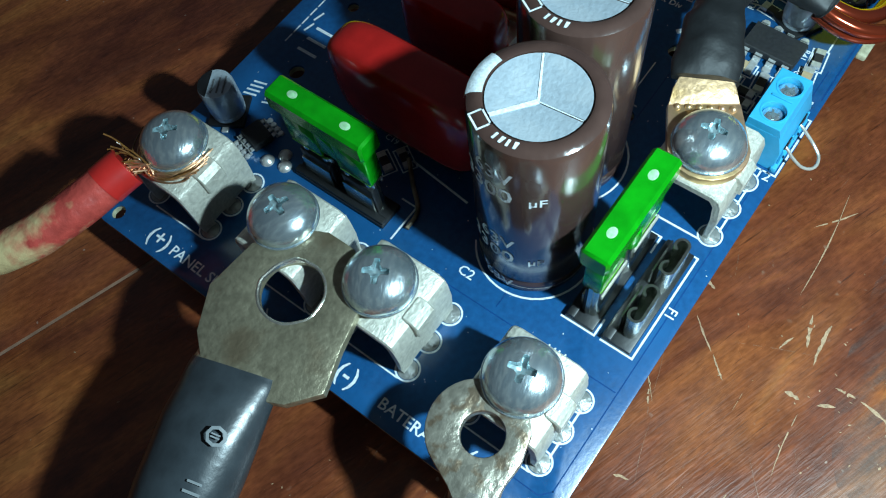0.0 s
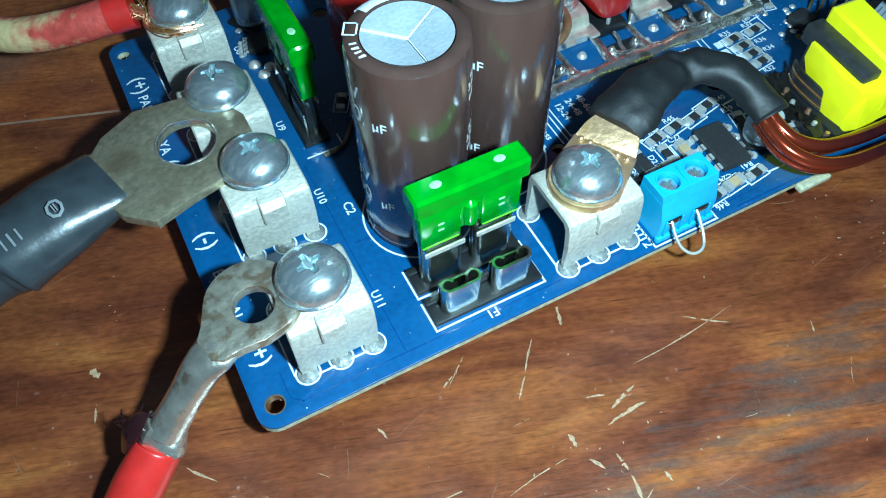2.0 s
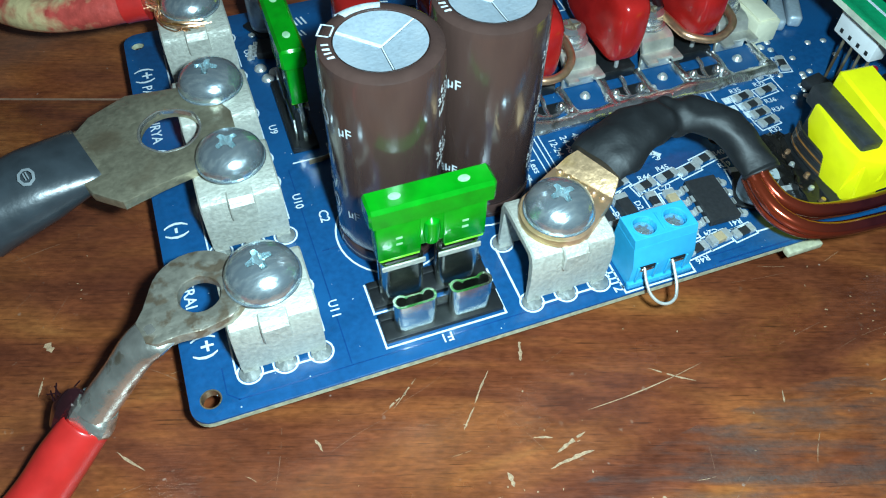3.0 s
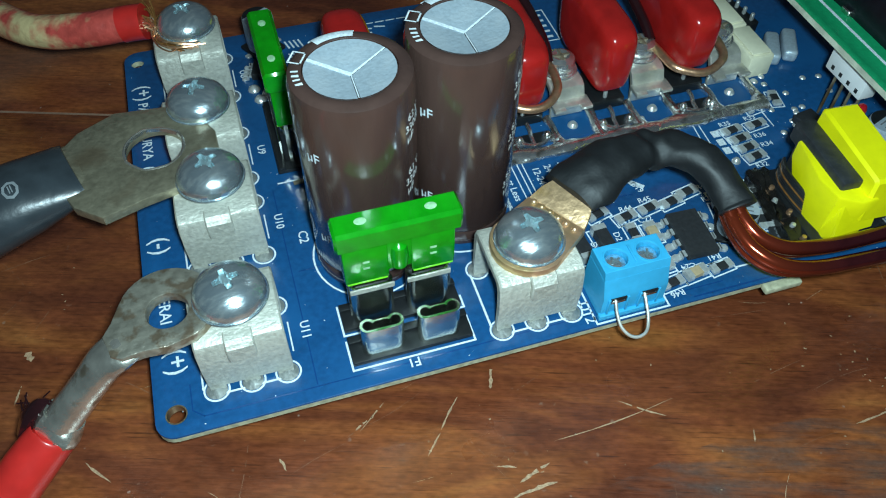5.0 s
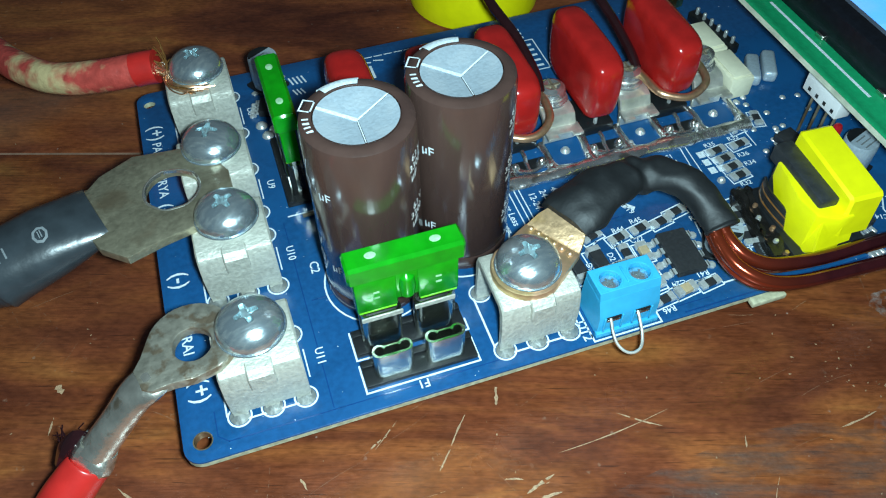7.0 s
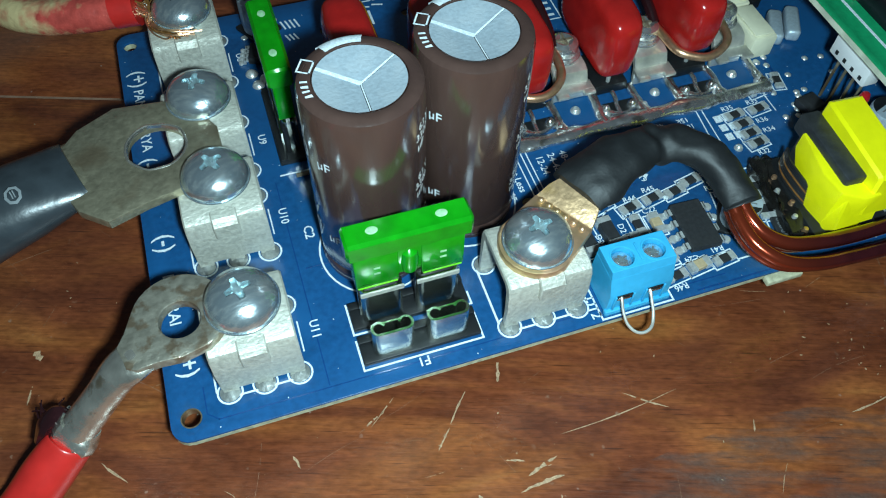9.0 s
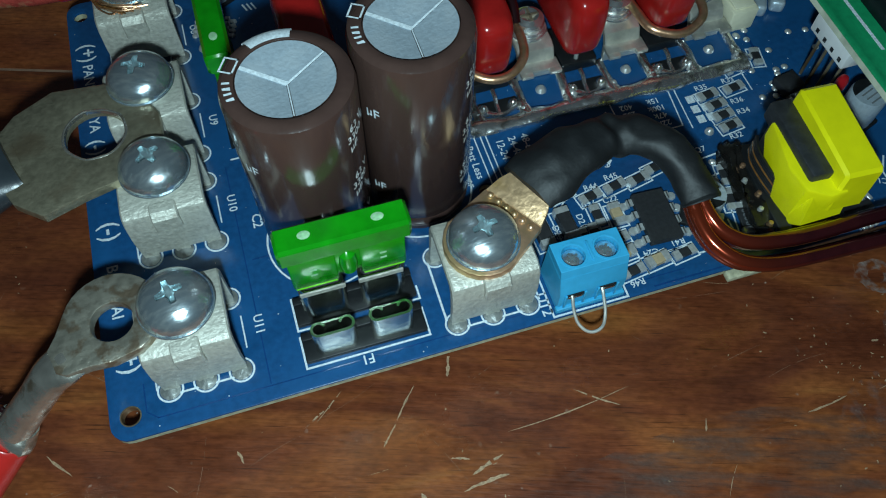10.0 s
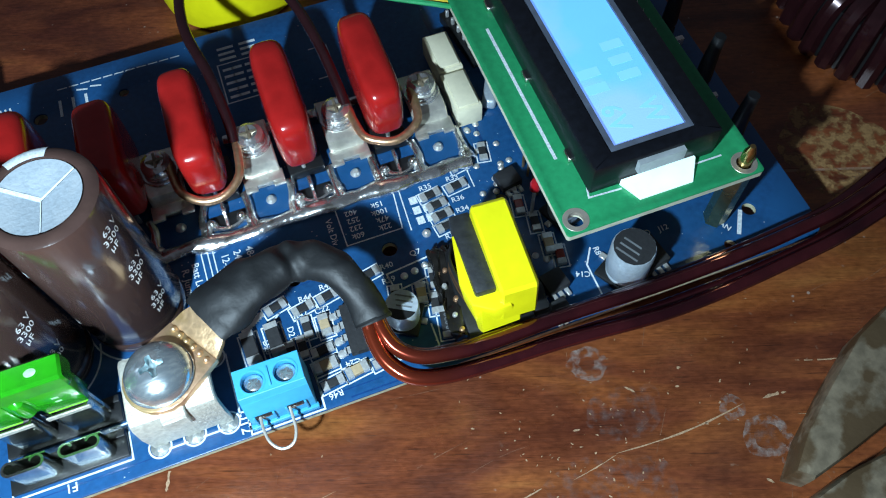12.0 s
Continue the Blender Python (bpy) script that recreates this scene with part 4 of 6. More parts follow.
    rows += [(az + daz, size, z + dz, body) for az, z in ((-38, 3.42), (-40, 2.4), (-42, 1.36)) for body, size, daz, dz in (("63 V", 0.19, 4, 0.0), ("3300", 0.19, 0, -0.18), ("\u00b5F", 0.19, -4, -0.36))]
    for az, size, z, body in rows:
        bm = bmesh.new()
        wrap(bm, body, size, 0, 0, r, az, z)
        part("printed_label", bm, SILK if az > 90 else CAP_PRINT, sleeve_part, smooth=False)
    return c


big_capacitor(4.0, 2.74)
big_capacitor(5.78, 3.2)


# ---- blade fuses and their holders ----
def blade_fuse(xc, yc, top, turn=0.0):
    f = thing("blade_fuse", "translucent green plastic blade fuse", "fuse", "blade fuses", at=(xc, yc, 0), turn=turn)
    bm = bmesh.new()
    section(bm, [(-0.16, top - 0.42), (-0.22, top - 0.36), (-0.22, top - 0.06), (-0.17, top), (0.17, top), (0.22, top - 0.06), (0.22, top - 0.36), (0.16, top - 0.42)], -0.95, 0.95, 0.04)
    cap = part("cap", bm, FUSE, f)
    for x0, x1 in ((-0.86, -0.17), (0.17, 0.86)):
        bm = bmesh.new()
        box(bm, x0, x1, -0.15, 0.15, top - 1.24, top - 0.4, 0.04)
        half = part("body_half", bm, FUSE, f)
        bm = bmesh.new()
        box(bm, x0 + 0.03, x1 - 0.03, -0.035, 0.035, 0.2, top - 0.5)
        part("blade", bm, CLIP, f)
        bm = bmesh.new()
        c = (x0 + x1) / 2
        for i in range(2):
            box(bm, c - 0.05, c + 0.05, -0.156, -0.148, top - 0.92 + 0.14 * i, top - 0.88 + 0.14 * i)
        part("moulded_mark", bm, FUSE_MARK, half)
        # thin brighter slab paints the light caught in the plastic's lower edge
        bm = bmesh.new()
        box(bm, x0 + 0.03, x1 - 0.03, -0.15, 0.15, top - 1.26, top - 1.22, 0.01, 1)
        part("lower_edge", bm, FUSE_EDGE_GLOW, half)
        bm = bmesh.new()
        lathe(bm, [(0, top + 0.006), (0.05, top + 0.006), (0.068, top + 0.001)], c, 0, 16)
        for v in bm.verts:
            v.co.x = c + (v.co.x - c) * 1.35
        part("test_point", bm, FUSE_MARK, cap)
    bm = bmesh.new()
    box(bm, -0.2, 0.2, -0.13, 0.13, top - 1.1, top - 0.41, 0.03)
    lathe(bm, [(0.0, top - 1.06), (0.13, top - 1.04), (0.15, top - 0.8), (0.13, top - 0.6), (0.05, top - 0.52), (0, top - 0.5)], 0, -0.08, 16)
    part("web", bm, FUSE, f)
    return f


def fuse_clip_row(xc, yc, turn=0.0, tall=0.68):
    """A black base strip with two bent spring clips."""
    h = thing("fuse_holder", "black fuse holder strip with two curled metal spring clips", "fuse holder", "fuse holders", at=(xc, yc, 0), turn=turn)
    bm = bmesh.new()
    box(bm, -0.98, 0.98, -0.24, 0.26, 0.0, 0.1, 0.02)
    box(bm, -0.98, 0.98, 0.1, 0.24, 0.1, 0.16, 0.02)
    part("base", bm, BLACK, h)
    for c in (-0.45, 0.45):
        w, rr = 0.32, 0.105
        path = []
        for i in range(11):
            a = radians(20 + 250 * i / 10)
            path.append((c - w + rr + rr * math.cos(a) * 1.0, -0.06 + rr * math.sin(a)))
        right = []
        for i in range(11):
            a = radians(-90 + 250 * i / 10)
            right.append((c + w - rr + rr * math.cos(a), -0.06 + rr * math.sin(a)))
        bm = bmesh.new()
        ribbon(bm, path + right, 0.042, 0.1, tall)
        clip = part("clip", bm, CLIP, h)
        bm = bmesh.new()
        box(bm, c - 0.3, c + 0.3, 0.1, 0.13, 0.1, 0.62)
        part("clip_back", bm, CLIP, h)
        bm = bmesh.new()
        tube(bm, [(c, -0.155, 0.34), (c, -0.165, 0.34), (c, -0.17, 0.34)], [0.12, 0.1, 0.05], 14, 2)
        part("dimple", bm, CLIP, clip)
        if tall > 0.8:
            bm = bmesh.new()
            box(bm, c - 0.33, c + 0.33, -0.1, 0.09, 0.1, tall - 0.1, 0.03)
            part("socket", bm, BLACK, h)
            bm = bmesh.new()
            box(bm, c - 0.35, c + 0.35, -0.2, -0.165, tall - 0.1, tall + 0.01, 0.01, 1)
            part("clip_lip", bm, TIN, h)
    return h


fuse_clip_row(4.2, 0.76, 0.0, 0.79), fuse_clip_row(4.2, 1.4, 0.0, 1.02)
blade_fuse(4.21, 1.38, 2.4)
fuse_clip_row(3.06, 5.95, 90, 0.9)
blade_fuse(3.1, 5.95, 2.3, 90)


# ---- red film capacitors ----
def film_capacitor(xc, y0, y1, z0, z1, thick, lean=0.0, label="glossy red dipped film capacitor standing on edge"):
    c = thing("film_capacitor", label, "capacitor", "red film capacitors", at=(xc, (y0 + y1) / 2, 0))
    n, m = 30, 20
    ly, lz, t = (y1 - y0) / 2, (z1 - z0) / 2, thick / 2 + 0.03
    bm = bmesh.new()
    bmesh.ops.create_uvsphere(bm, u_segments=n, v_segments=m, radius=1.0)
    for v in bm.verts:
        x, y, z = v.co
        s = lambda q, p: math.copysign(abs(q) ** p, q)
        px, py, pz = s(x, 0.52), s(y, 0.38), s(z, 0.38)
        taper = 1.0 - 0.07 * max(0, -pz)
        v.co = (px * t + lean * pz, py * ly * taper, (z0 + z1) / 2 + pz * lz)
        v.co += Vector((0, 0, 1)) * 0.02 * noise.noise(Vector((x, y, z)) * 2.2 + Vector((xc, 0, 0)))
    part("body", bm, RED, c)
    for yy in (-ly * 0.7, ly * 0.7):
        bm = bmesh.new()
        tube(bm, [(0, yy, 0.0), (0, yy, z0 * 0.6), (0, yy * 0.96, z0 + 0.25)], 0.045, 8, 3)
        part("lead", bm, SOLDER, c)
    return c


film_capacitor(4.55, 4.0, 6.98, 0.28, 2.22, 0.84)
film_capacitor(6.1, 4.8, 6.7, 0.3, 2.1, 0.74)
film_capacitor(7.68, 4.62, 7.0, 0.5, 1.98, 0.72)
film_capacitor(9.48, 4.65, 7.05, 0.45, 2.0, 0.70)
film_capacitor(11.28, 4.72, 7.1, 0.55, 2.0, 0.72)


# ---- row of small clamps with screws ----
def small_clamp(x, y):
    k = thing("transistor_clamp", "small tin-plated clamp with a screw and washers", "clamp", "transistor clamps", at=(x, y, 0))
    bm = bmesh.new()
    section(bm, [(-0.62, 0.02), (-0.6, 0.42), (-0.5, 0.62), (-0.36, 0.68), (0.5, 0.68), (0.58, 0.6), (0.6, 0.02), (0.52, 0.02), (0.5, 0.58), (-0.32, 0.6), (-0.44, 0.55), (-0.52, 0.4), (-0.54, 0.02)], -0.36, 0.36, 0.02)
    part("bracket", bm, BRIGHT_TIN, k)
    bm = bmesh.new()
    box(bm, -0.6, 0.6, 0.58, 0.82, 0.0, 0.2, 0.05)
    part("rear_lip", bm, RAIL, k)
    for z, r in ((0.68, 0.36), (0.74, 0.3)):
        bm = bmesh.new()
        lathe(bm, [(0.12, z), (r, z), (r + 0.01, z + 0.025), (r, z + 0.055), (0.12, z + 0.055)], 0, 0, 24)
        part("washer", bm, CHROME, k)
    bm = bmesh.new()
    lathe(bm, [(0.29, 0.8), (0.30, 0.92), (0.28, 0.99), (0.18, 1.05), (0.12, 1.04), (0.05, 1.0), (0, 0.99)], 0, 0, 20)
    part("screw_head", bm, CHROME, k)
    # no cut slot: dark bars stand in for the shade inside it
    bm = bmesh.new()
    for s in (0, 1):
        box(bm, *((-0.17, 0.17, -0.025, 0.025) if s == 0 else (-0.025, 0.025, -0.17, 0.17)), 1.0, 1.056)
    part("cross_slot_shade", bm, STEEL, k, smooth=False)
    bm = bmesh.new()
    plate(bm, [(-0.44, -1.28), (0.44, -1.28), (0.44, -0.66), (-0.44, -0.66)], [], 0.001, 0.012)
    part("blue_land", bm, PCB, k)
    bm = bmesh.new()
    box(bm, -0.4, 0.4, -0.82, -0.56, 0.34, 0.42, 0.02)
    box(bm, -0.4, -0.16, -0.92, -0.8, 0.34, 0.42, 0.02)
    box(bm, 0.16, 0.4, -0.92, -0.8, 0.34, 0.42, 0.02)
    part("front_tab", bm, BRIGHT_TIN, k)
    for s in (-1, 1):
        bm = bmesh.new()
        line2(bm, ((s * 0.47, -1.3), (s * 0.47, -0.6)), 0.045, 0.014)
        part("printed_line", bm, SILK, k, smooth=False)
    bm = bmesh.new()
    lathe(bm, [(0.11, 0.012), (0.1, 0.04), (0.06, 0.09), (0, 0.1)], 0, -0.95, 14)
    part("solder_joint", bm, SOLDER, k)
    return k


first = small_clamp(6.83, 5.6)
for x in (8.66, 10.42, 12.2):
    copy_thing(first, pose(x * U, 5.6 * U, 0))

rail = thing("solder_rail", "thick lumpy silver solder bus rail along the board", "solder rail")
random.seed(12)
bm = bmesh.new()
tube(bm, [(6.3 + 0.4 * i, 4.08 + random.uniform(-0.03, 0.03), 0.05) for i in range(17)], [random.uniform(0.14, 0.19) for _ in range(17)], 14, 6, 0.75, 0.3)
part("bar", bm, RAIL, rail)
for i, x in enumerate((6.32, 7.32, 8.2, 9.08, 9.98, 10.85, 11.72, 12.68)):
    bm = bmesh.new()
    tube(bm, [(x, 4.1, 0.05), (x - 0.02, 4.35, 0.06), (x + random.uniform(-0.06, 0.06), 4.65, 0.06), (x + random.uniform(-0.05, 0.05), 4.95, 0.05)], [0.14, 0.1, 0.085, 0.09], 12, 5, 0.9, 0.35)
    part("branch", bm, RAIL, rail)
    solder_blob("solder_joint", x + random.uniform(-0.1, 0.1), 4.3 + random.uniform(-0.05, 0.1), 0.1, 0.16, rail)


# transistors in the dark cells between the branches
def power_transistor(x):
    q = thing("power_transistor", "black power transistor with soldered leads under a film capacitor", "transistor", "power transistors", at=(x, 4.75, 0))
    bm = bmesh.new()
    box(bm, -0.4, 0.4, -0.42, -0.1, 0.002, 0.02)
    box(bm, -0.36, 0.36, 0.15, 1.1, 0.02, 0.26, 0.03)
    part("case", bm, BLACK, q)
    for k in (-0.1,):
        bm = bmesh.new()
        tube(bm, [(0.2 * k, 0.05, 0.16), (0.2 * k, -0.12, 0.15), (0.2 * k, -0.22, 0.06), (0.2 * k, -0.42, 0.03)], 0.045, 6, 4)
        part("lead", bm, RAIL, q)
    for sx in (-0.3, 0.28):
        solder_blob("solder_joint", sx, -0.3, 0.12, 0.2, q, RAIL)
    bm = bmesh.new()
    tube(bm, [(-0.36, -0.2, 0.05), (-0.2, -0.4, 0.05), (0.05, -0.46, 0.05), (0.36, -0.36, 0.06)], [0.05, 0.06, 0.05, 0.05], 8, 5, None, 0.4)
    part("solder_run", bm, RAIL, q)
    return q


for x in (7.74, 9.52, 11.3):
    power_transistor(x)

# ---- copper loops round two film capacitors and the dark leads that run back from them ----
for x0, x1, ym in ((7.08, 8.36, 4.48), (10.68, 11.94, 4.55)):
    w = thing("copper_loop", "bare copper wire bent round the front of a capacitor", "wire", "copper loops")
    xm = (x0 + x1) / 2
    bm = bmesh.new()
    tube(bm, [(x0 - 0.02, 5.55, 0.9), (x0, 5.2, 0.92), (x0 + 0.08, 4.8, 0.9), (xm - 0.3, ym + 0.06, 0.86), (xm, ym - 0.02, 0.84), (xm + 0.3, ym + 0.06, 0.86), (x1 - 0.08, 4.8, 0.92), (x1, 5.2, 0.96), (x1 + 0.02, 5.55, 0.92)], 0.085, 10, 6)
    part("wire", bm, COPPER, w)
for pts in ([(8.36, 5.5, 0.98), (8.38, 5.9, 1.2), (8.3, 6.8, 1.5), (8.1, 8.0, 1.75), (8.3, 9.2, 1.8), (9.0, 10.5, 1.4)],
            [(10.62, 5.6, 0.98), (10.6, 6.0, 1.2), (10.5, 6.9, 1.55), (10.25, 7.9, 1.9), (9.7, 8.9, 2.1), (9.3, 10.2, 1.8)]):
    w = thing("enamelled_lead", "thick dark maroon enamelled wire rising from a clamp", "wire", "enamelled leads")
    bm = bmesh.new()
    tube(bm, pts, 0.11, 12, 7)
    part("wire", bm, ENAMEL_DARK, w)

# ---- yellow toroid behind the board ----
coil = thing("toroid_inductor", "yellow ring core inductor with dark windings on the table", "inductor")
bm = bmesh.new()
seg, ring_n = 48, 16
R, rt = 1.35, 0.6
vs = [[bm.verts.new((9.3 + (R + rt * 0.75 * max(-1, min(1, 1.3 * math.cos(2 * math.pi * j / ring_n)))) * math.cos(2 * math.pi * i / seg), 12.05 + (R + rt * 0.75 * max(-1, min(1, 1.3 * math.cos(2 * math.pi * j / ring_n)))) * math.sin(2 * math.pi * i / seg),
                       TABLE + 0.62 + rt * max(-1, min(1, 1.3 * math.sin(2 * math.pi * j / ring_n))))) for j in range(ring_n)] for i in range(seg)]
for i in range(seg):
    for j in range(ring_n):
        a, b = (i + 1) % seg, (j + 1) % ring_n
        bm.faces.new((vs[i][j], vs[a][j], vs[a][b], vs[i][b]))
part("core", bm, YELLOW, coil)
for i in range(12):
    a = radians(20 + 14 * i)
    bm = bmesh.new()
    d = Vector((math.cos(a), math.sin(a), 0))
    c = Vector((9.3, 12.05, TABLE + 0.72))
    tube(bm, [c + d * 0.72 + Vector((0, 0, -0.3)), c + d * 0.74 + Vector((0, 0, 0.4)), c + d * 1.0 + Vector((0, 0, 0.62)), c + d * 1.75 + Vector((0, 0, 0.62)), c + d * 1.98 + Vector((0, 0, 0.4)), c + d * 1.98 + Vector((0, 0, -0.4))], 0.1, 8, 4)
    part("winding", bm, ENAMEL_DARK, coil)

# ---- copper tongue and black sleeve on the front terminal ----
tongue = thing("copper_lug", "flattened copper tongue clamped under a terminal screw", "cable lug")
TA = 33.0


def tongue_xy(u, v):
    c, s = math.cos(radians(TA)), math.sin(radians(TA))
    return 6.25 + u * c - v * s, 1.16 + u * s + v * c


bm = bmesh.new()
pl = [(-0.62 * math.cos(radians(a)), 0.62 * math.sin(radians(a))) for a in range(-80, 81, 16)]
pl = pl + [(0.35, 0.58), (0.74, 0.55), (0.74, -0.55), (0.35, -0.58)]
plate(bm, [tongue_xy(u, v) for u, v in pl], [], 1.2, 1.34, 0.03)
part("tongue", bm, BRASS_COPPER, tongue)
bm = bmesh.new()
plate(bm, [tongue_xy(u, v) for u, v in ((0.735, 0.54), (0.98, 0.47), (1.2, 0.34), (1.32, 0.12), (1.32, -0.14), (1.2, -0.36), (0.98, -0.48), (0.735, -0.54))], [], 1.215, 1.335, 0.03)
c, s = math.cos(radians(TA)), math.sin(radians(TA))
for v in bm.verts:
    u = (v.co.x - 6.25) * c + (v.co.y - 1.16) * s
    v.co.z += max(0.0, u - 0.74) * 0.5
part("folded_end", bm, GOLDEN, tongue, "golden folded end of the tongue")
for k in range(6):
    bm = bmesh.new()
    x, y = tongue_xy(0.63 + 0.012 * k, -0.42 + 0.165 * k)
    lathe(bm, [(0.062, 1.338), (0.05, 1.37), (0.025, 1.392), (0, 1.398)], x, y, 12)
    part("dimple", bm, BRASS_COPPER, tongue)

sleeve = thing("black_sleeve", "bent black heat-shrink sleeve over copper wires", "sleeve")
bm = bmesh.new()
tube(bm, [(7.16, 1.76, 1.52), (7.34, 1.85, 1.55), (7.6, 1.94, 1.58), (8.0, 2.10, 1.62), (8.4, 2.20, 1.58), (8.74, 2.24, 1.55), (9.08, 2.16, 1.58), (9.38, 1.90, 1.62), (9.58, 1.52, 1.54), (9.70, 1.18, 1.40), (9.75, 0.86, 1.28)],
     [0.48, 0.51, 0.52, 0.48, 0.42, 0.36, 0.34, 0.33, 0.30, 0.29, 0.30], 36, 12, [0.34, 0.48, 0.6, 0.66, 0.72, 0.74, 0.8, 0.9, 0.92, 0.9, 0.85], 0.16)
for v in bm.verts:
    v.co += Vector((0.03, 0.03, 0.05)) * noise.noise(v.co * 3.2)
    fold = math.exp(-((v.co.x - 8.78) / 0.22) ** 2)
    v.co.z += fold * 0.035 * math.sin(v.co.x * 17 + v.co.y * 6)
part("sleeve", bm, BLACK_SHRINK, sleeve)
bm = bmesh.new()
tube(bm, [(9.745, 0.92, 1.31), (9.75, 0.88, 1.29), (9.752, 0.85, 1.275)], [0.30, 0.325, 0.315], 30, 4, 0.86, 0.1)
part("cut_end", bm, BLACK_SHRINK, sleeve)

random.seed(7)
for k, pts in enumerate(([(9.66, 1.0, 1.22), (9.64, 0.62, 1.12), (9.74, 0.2, 1.02), (10.05, -0.16, 0.94), (10.6, -0.32, 0.86), (11.4, -0.36, 0.8), (12.7, -0.38, 0.7), (14.8, -0.5, 0.6), (17.1, -0.36, 0.55), (19.2, -0.05, 0.5), (24, 1.2, 0.3)],
                         [(9.68, 1.0, 1.05), (9.68, 0.62, 0.92), (9.8, 0.26, 0.8), (10.1, -0.06, 0.72), (10.6, -0.2, 0.66), (11.4, -0.26, 0.6), (12.7, -0.26, 0.5), (14.8, -0.3, 0.4), (17.1, -0.2, 0.36), (19.2, 0.15, 0.3), (24.0, 1.5, 0.1)],
                         [(9.8, 1.0, 1.22), (9.84, 0.66, 1.12), (9.98, 0.36, 1.02), (10.3, 0.12, 0.95), (10.8, 0.02, 0.9), (11.5, -0.02, 0.86), (12.9, 0.02, 0.78), (15.0, 0.0, 0.7), (17.4, 0.12, 0.62), (19.4, 0.45, 0.5), (24, 1.9, 0.3)],
                         [(9.84, 1.0, 1.05), (9.9, 0.66, 0.92), (10.05, 0.4, 0.82), (10.4, 0.2, 0.74), (10.9, 0.14, 0.68), (11.5, 0.12, 0.62), (12.9, 0.14, 0.52), (15.0, 0.14, 0.46), (17.4, 0.28, 0.4), (19.3, 0.62, 0.3), (24, 2.3, 0.1)])):
    w = thing("enamelled_wire", "dark red enamelled copper wire running along the board edge", "wire", "enamelled wires")
    bm = bmesh.new()
    tube(bm, pts, 0.125, 14, 8)
    part("wire", bm, ENAMEL, w)

# ---- dark wound coil at the far right ----
far_coil = thing("wound_coil", "dark coil of thick maroon enamelled wire on the table", "inductor")
for i in range(22):
    a = radians(100 + 12.5 * i)
    d = Vector((math.cos(a), math.sin(a), 0))
    c = Vector((23.5, 5.0, TABLE + 0.14))
    bm = bmesh.new()
    tube(bm, [c + d * 0.9, c + d * 0.85 + Vector((0, 0, 0.9)), c + d * 1.1 + Vector((0, 0, 1.5)), c + d * 1.9 + Vector((0, 0, 1.5)), c + d * 2.2 + Vector((0, 0, 1.0)), c + d * 2.25], 0.21, 8, 4)
    part("winding", bm, ENAMEL_DARK, far_coil)
bm = bmesh.new()
lathe(bm, [(1.0, TABLE), (2.1, TABLE), (2.1, TABLE + 1.4), (1.0, TABLE + 1.4), (1.0, TABLE)], 23.5, 5.0, 40)
part("core", bm, BLACK, far_coil)

# ---- blue two-pole terminal with a wire loop ----
bt = thing("terminal_block", "sky blue two-pole screw terminal block", "terminal block")
bm = bmesh.new()
section(bm, [(0.26, 0.0), (0.26, 0.47), (0.28, 0.53), (0.375, 0.86), (0.958, 0.86), (1.02, 0.0)], 7.27, 8.40, 0.012)
part("housing", bm, BLUE, bt)
bm = bmesh.new()
plate(bm, [(7.271, 0.377), (8.399, 0.377), (8.399, 0.945), (7.271, 0.945)], [circle2(x, 0.66, 0.185, 28) for x in (7.56, 8.11)], 0.857, 1.02, 0.012)
for v in bm.verts:
    if v.co.y < 0.42 and v.co.z > 0.95:
        v.co.y += 0.045
part("top_cover", bm, BLUE, bt, smooth=False)
bm = bmesh.new()
box(bm, 7.24, 8.43, 0.2, 0.3, 0.0, 0.12, 0.02)
part("front_lip", bm, BLUE, bt)
bm = bmesh.new()
box(bm, 7.818, 7.856, 0.50, 0.84, 1.018, 1.046, 0.006)
part("divider", bm, BLUE, bt)
for x in (7.56, 8.11):
    bm = bmesh.new()
    lathe(bm, [(0.225, 1.018), (0.22, 1.03), (0.192, 1.03), (0.186, 1.018)], x, 0.66, 28)
    part("well_rim", bm, BLUE, bt)
    bm = bmesh.new()
    lathe(bm, [(0.165, 0.862), (0.165, 0.91), (0.14, 0.93), (0, 0.94)], x, 0.66, 24)
    scr = part("screw", bm, ZINC, bt)
    a = radians(115 if x < 8 else 150)
    # flat darker strips stand in for the shade in the screw's cross slots
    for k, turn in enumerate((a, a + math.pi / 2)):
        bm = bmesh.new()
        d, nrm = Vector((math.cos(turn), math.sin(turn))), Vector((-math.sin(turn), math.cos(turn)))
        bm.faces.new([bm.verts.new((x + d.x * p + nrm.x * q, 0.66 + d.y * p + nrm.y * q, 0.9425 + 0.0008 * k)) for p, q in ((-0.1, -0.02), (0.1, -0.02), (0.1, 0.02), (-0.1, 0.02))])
        part("slot", bm, RECESS_SHADE, scr, smooth=False)
    # black plate stands in for the shade inside the uncut wire mouth
    bm = bmesh.new()
    box(bm, x - 0.17, x + 0.11, 0.245, 0.265, 0.37, 0.49)
    part("mouth_shade", bm, BLACK, bt)
    bm = bmesh.new()
    box(bm, x - 0.15, x + 0.09, 0.235, 0.262, 0.37, 0.43, 0.01, 1)
    part("clamp_plate", bm, CLIP, bt)
    for side in (-0.21, 0.12):
        bm = bmesh.new()
        box(bm, x + side, x + side + 0.04, 0.225, 0.262, 0.11, 0.50, 0.008, 1)
        part("cheek", bm, BLUE, bt)
loop = thing("wire_loop", "thin grey jumper wire looped between two terminal mouths", "wire")
bm = bmesh.new()
